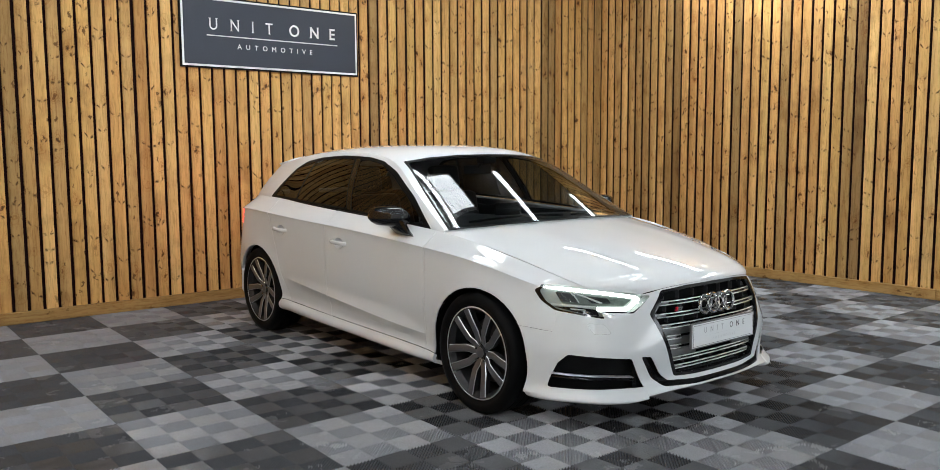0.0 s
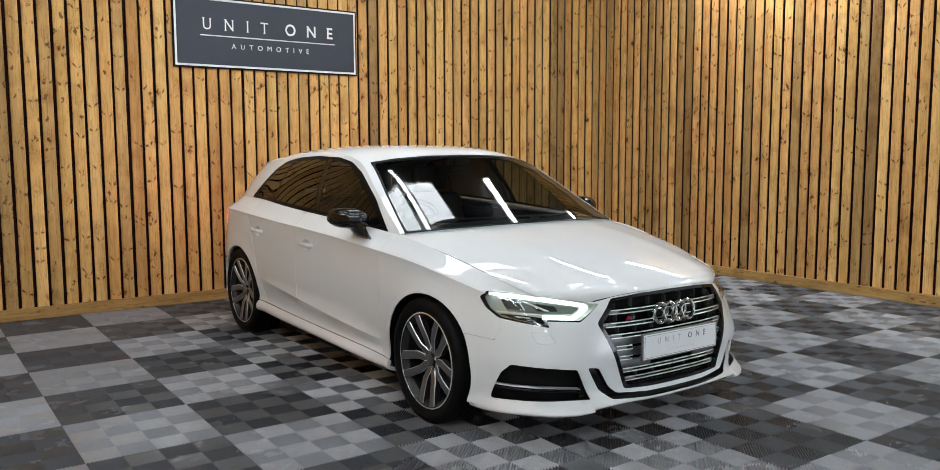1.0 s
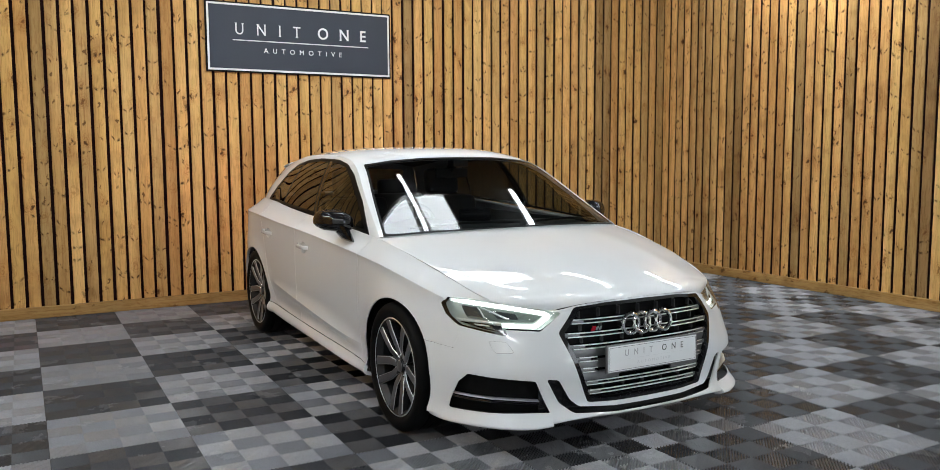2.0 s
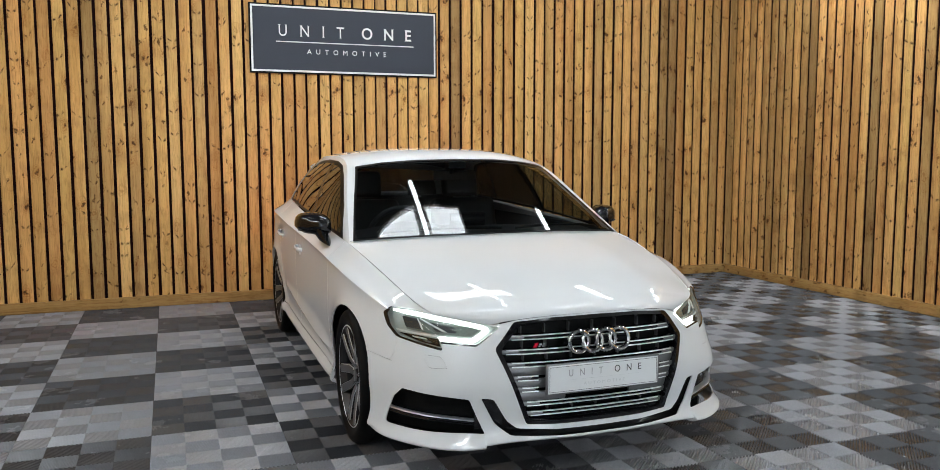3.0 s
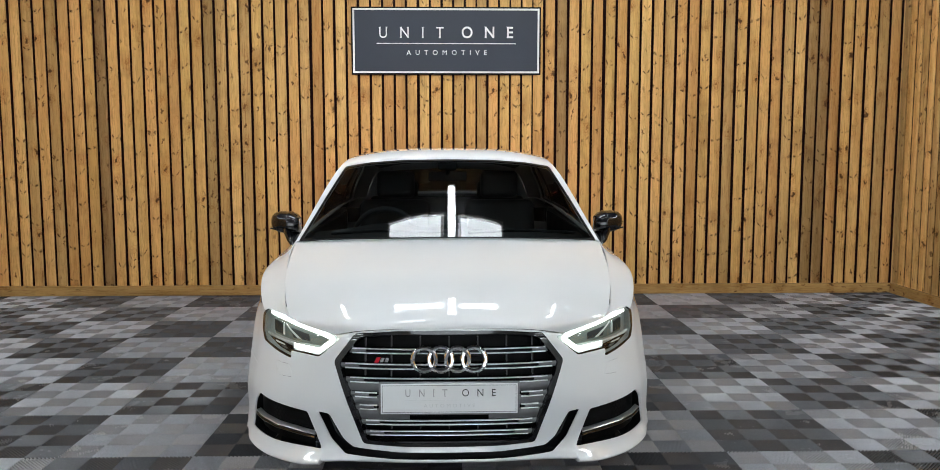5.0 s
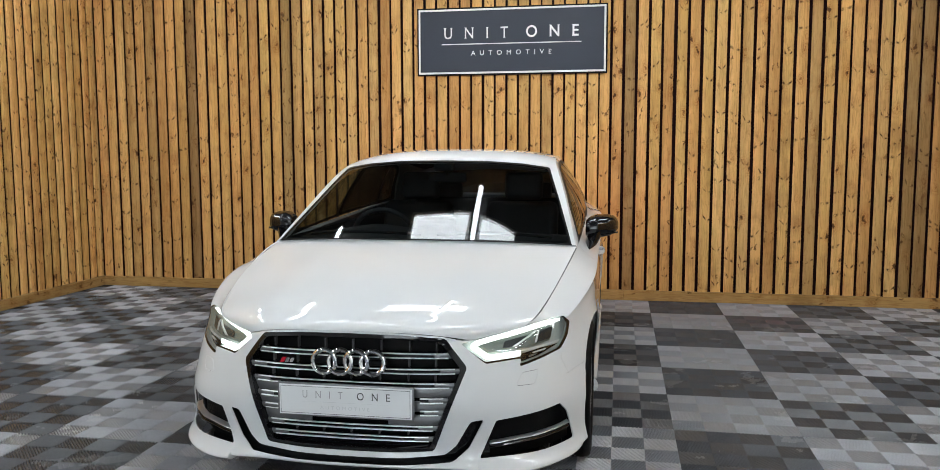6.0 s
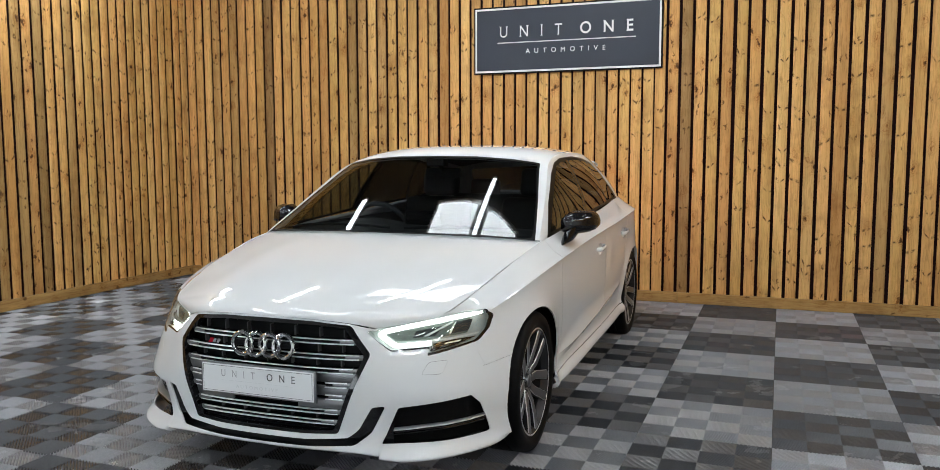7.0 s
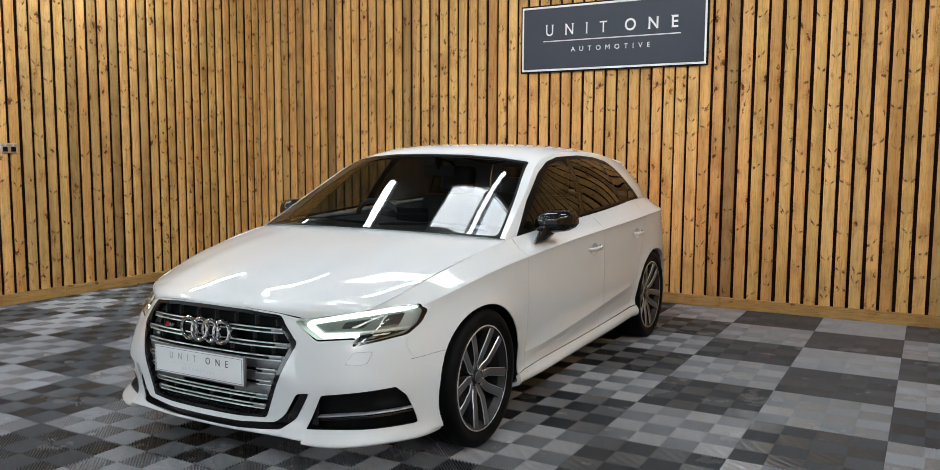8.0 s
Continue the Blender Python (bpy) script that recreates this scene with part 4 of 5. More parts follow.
# headlights: dark bowl, two lenses, the light strip, and the clear cover
def headlight(side, cover):
    s = 1 if side > 0 else -1

    def back(d):
        """The cover's own shape set back by d."""
        b = cover.copy()
        for v in b.verts:
            v.co.y += d
            v.co.x -= s * d * 0.45
        return b
    lamp = part("headlight", back(0.05), LAMP_BEZEL, car, "headlight with a lit white light strip")
    clear = cover.copy()
    middle = (0.605, 0.645)
    shape = [(middle[0] + (x - middle[0]) * (0.945 if x > middle[0] else 1.01), middle[1] + (z - middle[1]) * (0.88 if z < middle[1] else 1.02)) for x, z in HEADLIGHT]
    glass_part = cut(clear, [(s * x, z) for x, z in shape], (0, 2))
    part("lens_cover", glass_part, LENS, lamp, "clear cover")
    part("lamp_edge", clear, GLOSS_BLACK, lamp, "black edge of the cover", thick=0.004)
    rim = cover.copy()
    edge = [e for e in rim.edges if e.is_boundary]
    wall = bmesh.ops.extrude_edge_only(rim, edges=edge)
    for v in [g for g in wall["geom"] if isinstance(g, bmesh.types.BMVert)]:
        v.co.y += 0.075
        v.co.x -= s * 0.034
    old = [f for f in rim.faces if not any(e.is_boundary for e in f.edges)]
    bmesh.ops.delete(rim, geom=[f for f in old if len(f.verts) > 0 and all(v.co.y == v.co.y for v in f.verts) and not any(v in wall["geom"] for v in f.verts)], context="FACES")
    part("bowl", rim, LAMP_BEZEL, lamp, "grey inner bowl")

    # where the cover lies, looking along y
    skin = BVHTree.FromBMesh(cover)

    def on(x, z, d):
        hit = skin.ray_cast(Vector((s * x, -1.0, z)), Vector((0, 1, 0)))[0]
        if hit is None:
            hit = skin.find_nearest(Vector((s * x, 0.03 + 0.5 * max(0.0, x - 0.4), z)))[0]
        return Vector((hit.x - s * d * 0.45, hit.y + d, hit.z))

    def plate(name, outline, d, material, label=""):
        """A piece of the lamp's inside that follows the cover."""
        b = back(d)
        bit = cut(b, [(s * (x - d * 0.45), z) for x, z in rounded(outline, 0.004, 2)], (0, 2))
        b.free()
        part(name, bit, material, lamp, label, thick=0.006)

    def ribbon(path, w, d, t=0.010):
        """A strip of even depth that follows the cover along a path."""
        b = bmesh.new()
        fine = [tuple(c) for c in np.array([np.interp(np.linspace(0, len(path) - 1, 6 * len(path)), range(len(path)), [p[k] for p in path]) for k in (0, 1)]).T]
        rows = []
        for i, p in enumerate(fine):
            a, c = Vector(fine[max(0, i - 1)]), Vector(fine[min(len(fine) - 1, i + 1)])
            n = (c - a).normalized()
            n = Vector((-n.y, n.x)) * w / 2 * min(1.0, 0.45 + 0.11 * i)
            q = on(p[0], p[1], d)
            rows.append([b.verts.new(q + Vector((s * n.x, 0, n.y))), b.verts.new(q - Vector((s * n.x, 0, n.y))),
                         b.verts.new(q + Vector((-s * n.x, t, -n.y))), b.verts.new(q + Vector((s * n.x, t, n.y)))])
        for p, q in zip(rows, rows[1:]):
            for k in range(4):
                b.faces.new((p[k], p[(k + 1) % 4], q[(k + 1) % 4], q[k]))
        b.faces.new(rows[0])
        b.faces.new(rows[-1][::-1])
        bmesh.ops.recalc_face_normals(b, faces=b.faces[:])
        return b
    part("light_strip", ribbon([(0.764, 0.700), (0.70, 0.692), (0.58, 0.675), (0.468, 0.657), (0.458, 0.649), (0.507, 0.609), (0.522, 0.603), (0.628, 0.607)], 0.0175, 0.020), DRL, lamp, "lit white LED strip")
    plate("reflector", [(0.735, 0.685), (0.58, 0.664), (0.478, 0.648), (0.518, 0.619), (0.62, 0.621), (0.735, 0.630)], 0.030, LAMP_GREEN, "grey-green reflector")
    plate("projector", [(0.742, 0.680), (0.690, 0.674), (0.684, 0.634), (0.736, 0.638)], 0.026, LAMP_DARK, "dark projector lens")
    plate("projector", [(0.655, 0.664), (0.570, 0.652), (0.566, 0.630), (0.640, 0.632)], 0.026, LAMP_DARK, "dark projector lens")
    plate("bright_rim", [(0.692, 0.676), (0.687, 0.675), (0.681, 0.636), (0.686, 0.636)], 0.020, BEZEL_LIGHT)
    plate("bright_slash", [(0.682, 0.676), (0.676, 0.677), (0.598, 0.634), (0.614, 0.634)], 0.018, BEZEL_LIGHT, "pale trim")
    plate("divider", [(0.768, 0.630), (0.700, 0.624), (0.632, 0.621), (0.632, 0.615), (0.700, 0.617), (0.766, 0.623)], 0.016, BEZEL_LIGHT)
    plate("turn_lamp", [(0.764, 0.614), (0.70, 0.613), (0.634, 0.604), (0.632, 0.576), (0.70, 0.590)], 0.024, GLOSS_BLACK, "dark turn lamp")
    plate("turn_reflector", [(0.722, 0.610), (0.676, 0.606), (0.672, 0.601), (0.716, 0.604)], 0.018, BEZEL_LIGHT, "pale reflector")
    plate("turn_reflector", [(0.690, 0.600), (0.664, 0.597), (0.660, 0.589), (0.684, 0.593)], 0.018, LAMP_GREY, "grey reflector")
    return lamp


for sgn, cover in zip((1, -1), lens_halves):
    headlight(sgn, cover)
    cover.free()


# grille: black frame, bars with bright edges, fine uprights, set back in the nose
def front_depth(x, z):
    """The nose's own surface near the middle."""
    return float(np.interp(abs(x), [0, 0.2, 0.3, 0.4, 0.45], [0, 0.005, 0.016, 0.038, 0.058])) + float(np.interp(z, [0.27, 0.35, 0.45, 0.58, 0.66, 0.71], [0.018, 0.012, 0.002, 0.032, 0.052, 0.062]))


def half_width(z, gap=0.0):
    return float(np.interp(z, [0.27, 0.30, 0.584, 0.690, 0.706], [0.318, 0.334, 0.440, 0.358, 0.33])) - gap


def bar(z, h, depth, x0, x1, material, name, parent, back=0.03, label="", tilt=0.0):
    """A crosswise bar that follows the nose."""
    b = bmesh.new()
    rows = []
    for x in np.linspace(x0, x1, 25):
        y = front_depth(x, z) + depth
        rows.append([b.verts.new((x, y + 0.002, z - h / 2)), b.verts.new((x, y, z - h / 4)), b.verts.new((x, y + tilt * 0.6, z + h / 4)), b.verts.new((x, y + 0.002 + tilt, z + h / 2)),
                     b.verts.new((x, y + back, z + h / 2)), b.verts.new((x, y + back, z - h / 2))])
    for p, q in zip(rows, rows[1:]):
        for k in range(6):
            b.faces.new((p[k], p[(k + 1) % 6], q[(k + 1) % 6], q[k]))
    b.faces.new(rows[0])
    b.faces.new(rows[-1][::-1])
    bmesh.ops.recalc_face_normals(b, faces=b.faces[:])
    return part(name, b, material, parent, label)


def grille():
    skin = whole(grille_skin)
    # the frame is the rim of the nose's own skin
    full = [p for p in GRILLE if p[0] > 0.0]
    full = full + [(-x, z) for x, z in full[::-1]]
    inner_edge = [(x * 0.952, 0.49 + (z - 0.49) * 0.935) for x, z in full]
    core = cut(skin, inner_edge, (0, 2))
    g = part("grille", skin, GLOSS_BLACK, car, "wide grille with a gloss black frame and bright bars", 40, 0.03)
    for v in core.verts:
        v.co.y += 0.075
    part("backing", core, MATT_BLACK, g)
    for z, wide in ((0.625, 1), (0.569, 1), (0.518, 1), (0.358, 1), (0.316, 1), (0.465, 0), (0.418, 0)):
        w = half_width(z, 0.027)
        spans = ((-w, w),) if wide else ((-w, -0.272), (0.272, w))
        for x0, x1 in spans:
            bar(z, 0.020, 0.022, x0, x1, GLOSS_BLACK, "bar", g)
            for dz in (-0.0079, 0.0079):
                bar(z + dz, 0.0052, 0.0145, x0 + 0.012 * (x0 < -0.3), x1 - 0.012 * (x1 > 0.3), BRIGHT, "bright_edge", g, 0.006, "chrome edge", 0.0016)
        for s in (-1, 1) if z > 0.3 else ():
            bar(z, 0.019, 0.0165, *sorted((s * (w + 0.004), s * (w - 0.065))), SATIN, "bar_end", g, 0.01, "satin grey end")
    for z in (0.4915, 0.4415, 0.388):
        for s in (-1, 1):
            w = half_width(z, 0.027)
            bar(z, 0.038, 0.024, *sorted((s * 0.15, s * (w + 0.006))), SATIN, "infill", g, 0.012, "satin grey panel")
    bar(0.4935, 0.03, 0.026, -0.27, 0.27, SATIN, "infill", g, 0.012)
    for x in (-0.32, -0.22, -0.11, 0.0, 0.11, 0.22, 0.32):
        for z0, z1 in ((0.530, 0.557), (0.581, 0.613), (0.637, 0.674), (0.327, 0.347)):
            if abs(x) < half_width((z0 + z1) / 2, 0.04):
                y = front_depth(x, (z0 + z1) / 2) + 0.035
                part("upright", box(x - 0.0025, y, z0, x + 0.0025, y + 0.02, z1), TRIM_GREY, g)
    bar(0.292, 0.008, 0.026, -0.30, 0.30, GLOSS_BLACK, "bar", g)
    # four linked rings
    for k in range(4):
        cx = (k - 1.5) * 0.0625
        b = bmesh.new()
        n, r, t = 48, 0.0438, 0.0092
        ring = []
        for i in range(n):
            a = 2 * math.pi * i / n
            ring.append([b.verts.new((cx + (r + t * math.cos(c)) * math.cos(a), 0.030 + 0.006 * (k % 2) * math.sin(a) - 0.010 * math.sin(c), 0.602 + (r + t * math.cos(c)) * math.sin(a))) for c in np.linspace(0, 2 * math.pi, 10, endpoint=False)])
        for i in range(n):
            p, q = ring[i], ring[(i + 1) % n]
            for c in range(10):
                b.faces.new((p[c], q[c], q[(c + 1) % 10], p[(c + 1) % 10]))
        bmesh.ops.recalc_face_normals(b, faces=b.faces[:])
        part("ring", b, CHROME, g, "chrome ring")
    part("emblem_stem", box(-0.14, 0.034, 0.590, 0.14, 0.075, 0.612, 0.004), MATT_BLACK, g)
    # small badge as plain shapes
    y = front_depth(0.27, 0.59) + 0.016
    part("badge", prism([(-0.284, 0.583), (-0.268, 0.583), (-0.259, 0.602), (-0.275, 0.602)], y, y + 0.006), BADGE_RED, g, "red badge block")
    part("badge", prism(rounded([(-0.264, 0.584), (-0.250, 0.584), (-0.243, 0.601), (-0.256, 0.601)], 0.003), y, y + 0.006), CHROME, g, "bright badge block")
    part("badge", prism(rounded([(-0.246, 0.584), (-0.232, 0.584), (-0.226, 0.601), (-0.239, 0.601)], 0.003), y, y + 0.006), CHROME, g, "bright badge block")
    return g


grille()


def number_plate():
    p = part("plate", box(-0.262, -0.016, 0.402, 0.262, -0.004, 0.529, 0.004, seg=2), SATIN, car, "grey plate holder with a white display plate")
    part("plate_face", box(-0.254, -0.0185, 0.4085, 0.254, -0.014, 0.5225, 0.001), PLATE_WHITE, p, "white acrylic plate")
    for z in (0.4145, 0.5155):
        part("border_line", box(-0.248, -0.0192, z, 0.248, -0.0182, z + 0.0013), PLATE_GREY, p)
    for x in (-0.2485, 0.2472):
        part("border_line", box(x, -0.0192, 0.4145, x + 0.0013, -0.0182, 0.5168), PLATE_GREY, p)
    at = lambda x, z: pose(x, -0.0188, z, 90, 0, 0)
    lettering("letter", "U N I T", 0.040, p, at(-0.085, 0.474), PLATE_THIN, 1.6, 0.0004, width=0.155)
    lettering("letter", "O N E", 0.040, p, at(0.110, 0.474), PLATE_GREY, 1.5, 0.0006, width=0.125)
    part("rule", box(-0.165, -0.0191, 0.4595, 0.165, -0.0183, 0.4603), PLATE_FAINT, p)
    lettering("letter", "AUTOMOTIVE", 0.019, p, at(0.0, 0.433), PLATE_FAINT, 1.6, 0.0004, width=0.19)
    return p


number_plate()


# lower intakes, with honeycomb, bright blade and dark lining; the black channel under the grille
def flank_depth(x):
    return float(np.interp(abs(x), [0.36, 0.48, 0.56, 0.69, 0.76, 0.80, 0.83], [0.06, 0.09, 0.13, 0.215, 0.295, 0.365, 0.44]))


def side_intake(s):
    b = bmesh.new()
    rows = []
    for x in np.linspace(0.475, 0.812, 24):
        rows.append([b.verts.new((s * (x - 0.02), flank_depth(x) + 0.055, z)) for z in (0.225, 0.30, 0.42)])
    for p, q in zip(rows, rows[1:]):
        for k in range(2):
            b.faces.new((p[k], p[k + 1], q[k + 1], q[k]))
    orient(b, (0, 1.2, 0.3))
    it = part("intake", b, MATT_BLACK, car, "black side intake with a bright blade")
    for dz, h, m, nm in ((0.0, 0.0050, ALLOY, "bright_blade"), (-0.013, 0.008, GLOSS_BLACK, "blade")):
        b = bmesh.new()
        rows = []
        for x in np.linspace(0.522, 0.803, 24):
            z = 0.288 + dz + 0.055 * (x - 0.52)
            y = flank_depth(x) + 0.006
            rows.append([b.verts.new((s * x, y, z - h / 2)), b.verts.new((s * x, y - 0.003, z)), b.verts.new((s * x, y, z + h / 2)), b.verts.new((s * (x - 0.01), y + 0.03, z + h / 2)), b.verts.new((s * (x - 0.01), y + 0.03, z - h / 2))])
        for p, q in zip(rows, rows[1:]):
            for k in range(5):
                b.faces.new((p[k], p[(k + 1) % 5], q[(k + 1) % 5], q[k]))
        bmesh.ops.recalc_face_normals(b, faces=b.faces[:])
        part(nm, b, m, it, "chrome blade" if m is ALLOY else "")
    # honeycomb
    b = bmesh.new()
    for r, z in enumerate(np.arange(0.315, 0.392, 0.0135)):
        for x in np.arange(0.565 + 0.008 * (r % 2), 0.70, 0.016):
            y = flank_depth(x) + 0.035
            pts = [(x + 0.0085 * math.cos(a), z + 0.0085 * math.sin(a)) for a in np.linspace(math.pi / 6, math.pi * 13 / 6, 6, endpoint=False)]
            for p, q in zip(pts, pts[1:] + pts[:1]):
                o = [((p[0] - x) * 0.8 + x, (p[1] - z) * 0.8 + z), ((q[0] - x) * 0.8 + x, (q[1] - z) * 0.8 + z)]
                b.faces.new([b.verts.new((s * c[0], y + (c[0] - x) * 0.6, c[1])) for c in (p, q, o[1], o[0])])
    part("honeycomb", b, MATT_BLACK, it)
    return it


for s in (1, -1):
    side_intake(s)
b = bmesh.new()
rows = []
for x in np.linspace(-0.52, 0.52, 49):
    y = float(np.interp(abs(x), [0, 0.2, 0.4, 0.52], [0.045, 0.05, 0.085, 0.125]))
    rows.append([b.verts.new((x, y, z)) for z in (0.205, 0.24, 0.41 if abs(x) > 0.38 else 0.266)])
for p, q in zip(rows, rows[1:]):
    for k in range(2):
        b.faces.new((p[k], q[k], q[k + 1], p[k + 1]))
orient(b, (0, 1.2, 0.3))
part("channel_liner", b, GLOSS_BLACK, car, "gloss black channel under the grille")


# wheels
def wheel(x, y, turn):
    w = part("wheel", lathe([(0.222, -0.105), (0.240, -0.105), (0.243, -0.09), (0.215, -0.06), (0.205, 0.02), (0.222, 0.085), (0.2435, 0.098), (0.2435, 0.105), (0.236, 0.107), (0.229, 0.098), (0.213, 0.075)], 72), ALLOY_DARK, car,
             "alloy wheel with five twin spokes", m=pose(x, y, HUB_Z, 0, 0, turn))
    return w


def spoke_pair(ang):
    """Two machined spokes that part at the hub and run side by side to the rim."""
    b = bmesh.new()
    for s in (-1, 1):
        line = [(0.036, 0.012, 0.014, 0.068), (0.066, 0.021, 0.0205, 0.078), (0.100, 0.037, 0.0205, 0.087), (0.16, 0.044, 0.0205, 0.097), (0.232, 0.052, 0.0225, 0.105)]
        rows = []
        for r, off, hw, h in line:
            o = s * off
            e = 0.0028
            rows.append([b.verts.new((h - d, o + c, r)) for d, c in ((0.0025, e - hw), (0.0, s * hw * 0.25), (0.0025, hw - e), (0.0060, hw), (0.040, hw * 0.8), (0.040, -hw * 0.75), (0.0060, -hw))])
        for p, q in zip(rows, rows[1:]):
            for k in range(7):
                b.faces.new((p[k], p[(k + 1) % 7], q[(k + 1) % 7], q[k])).material_index = (0, 0, 1, 2, 2, 2, 1)[k]
        b.faces.new(rows[0])
        b.faces.new(rows[-1][::-1])
    bmesh.ops.recalc_face_normals(b, faces=b.faces[:])
    bmesh.ops.rotate(b, verts=b.verts[:], cent=(0, 0, 0), matrix=Matrix.Rotation(ang, 3, "X"))
    me = finish(b, "spoke_pair", ALLOY_GREY, 30)
    me.materials.append(ALLOY)
    me.materials.append(ALLOY_DARK)
    return me


def tyre_mesh():
    prof = [(0.236, -0.098), (0.255, -0.112), (0.285, -0.1185), (0.305, -0.112), (0.314, -0.100), (0.3175, -0.085), (0.3178, -0.052), (0.311, -0.05), (0.311, -0.044), (0.318, -0.042),
            (0.318, -0.004), (0.311, -0.003), (0.311, 0.003), (0.318, 0.004), (0.318, 0.042), (0.311, 0.044), (0.311, 0.05), (0.3178, 0.052), (0.3175, 0.085), (0.314, 0.100), (0.305, 0.112), (0.285, 0.1185), (0.268, 0.117), (0.266, 0.1155), (0.255, 0.112), (0.236, 0.103)]
    return finish(lathe(prof, 96), "tyre", RUBBER, 40)


SPOKES = [spoke_pair(2 * math.pi * k / 5 + 0.61) for k in range(5)]
TYRE = tyre_mesh()
HUB = finish(lathe([(0.0001, 0.082), (0.022, 0.081), (0.030, 0.077), (0.034, 0.064), (0.056, 0.060), (0.066, 0.052), (0.070, 0.02)], 40), "hub", ALLOY_DARK, 30)
DISC_MESH = finish(lathe([(0.07, 0.0), (0.165, 0.0), (0.17, -0.005), (0.17, -0.025), (0.07, -0.025), (0.07, 0.0)], 56), "brake_disc", DISC, 30)
LIP = finish(lathe([(0.232, 0.099), (0.2375, 0.1085), (0.2435, 0.1065), (0.2455, 0.100)], 72), "rim_lip", ALLOY, 30)
CAP = finish(lathe([(0.0001, 0.0835), (0.020, 0.083), (0.028, 0.0805), (0.030, 0.074)], 32), "centre_cap", ALLOY_GREY, 30)
CALIPER = finish(box(-0.05, -0.20, -0.07, 0.012, -0.125, 0.07, 0.012), "brake_caliper", MATT_BLACK, 40)
BOLT = finish(lathe([(0.0001, 0.079), (0.007, 0.079), (0.009, 0.074), (0.009, 0.065)], 8), "bolt", CHROME, 30)
SIDE_X, SIDE_Y = [p[0] for p in PLAN[3:15]], [p[1] for p in PLAN[3:15]]
for y in HUB_Y:
    for s in (1, -1):
        w = wheel(s * (0.765 if y < 2 else 0.757), y, 0 if s > 0 else 180)
        for me, nm in [(TYRE, "tyre"), (HUB, "hub"), (CAP, "centre_cap"), (LIP, "rim_lip"), (DISC_MESH, "brake_disc"), (CALIPER, "brake_caliper")] + [(m, "spoke") for m in SPOKES]:
            new(nm, me).parent = w
        for k in range(5):
            o = new("wheel_bolt", BOLT)
            o.parent = w
            a = 2 * math.pi * (k + 0.5) / 5 + 0.61
            o.location = (0, -math.sin(a) * 0.05, math.cos(a) * 0.05)
        # arch lining
        b = bmesh.new()
        prev = None
        for a in np.linspace(-0.35, math.pi + 0.35, 33):
            ring = [b.verts.new((s * x, y + (ARCH + 0.026) * math.cos(a) - 0.015, HUB_Z + (ARCH + 0.004) * math.sin(a))) for x in (0.48, float(np.interp(y + (ARCH + 0.026) * math.cos(a), SIDE_Y, SIDE_X)) - 0.028)]
            if prev:
                b.faces.new((prev[0], prev[1], ring[1], ring[0]))
            prev = ring
        part("arch_lining", b, MATT_BLACK, car)
part("underbody", box(-0.72, 0.30, 0.135, 0.72, 4.0, 0.23, 0.03), MATT_BLACK, car)
part("inner_bulkhead", box(-0.70, 0.55, 0.23, 0.70, 0.57, 0.70), MATT_BLACK, car)


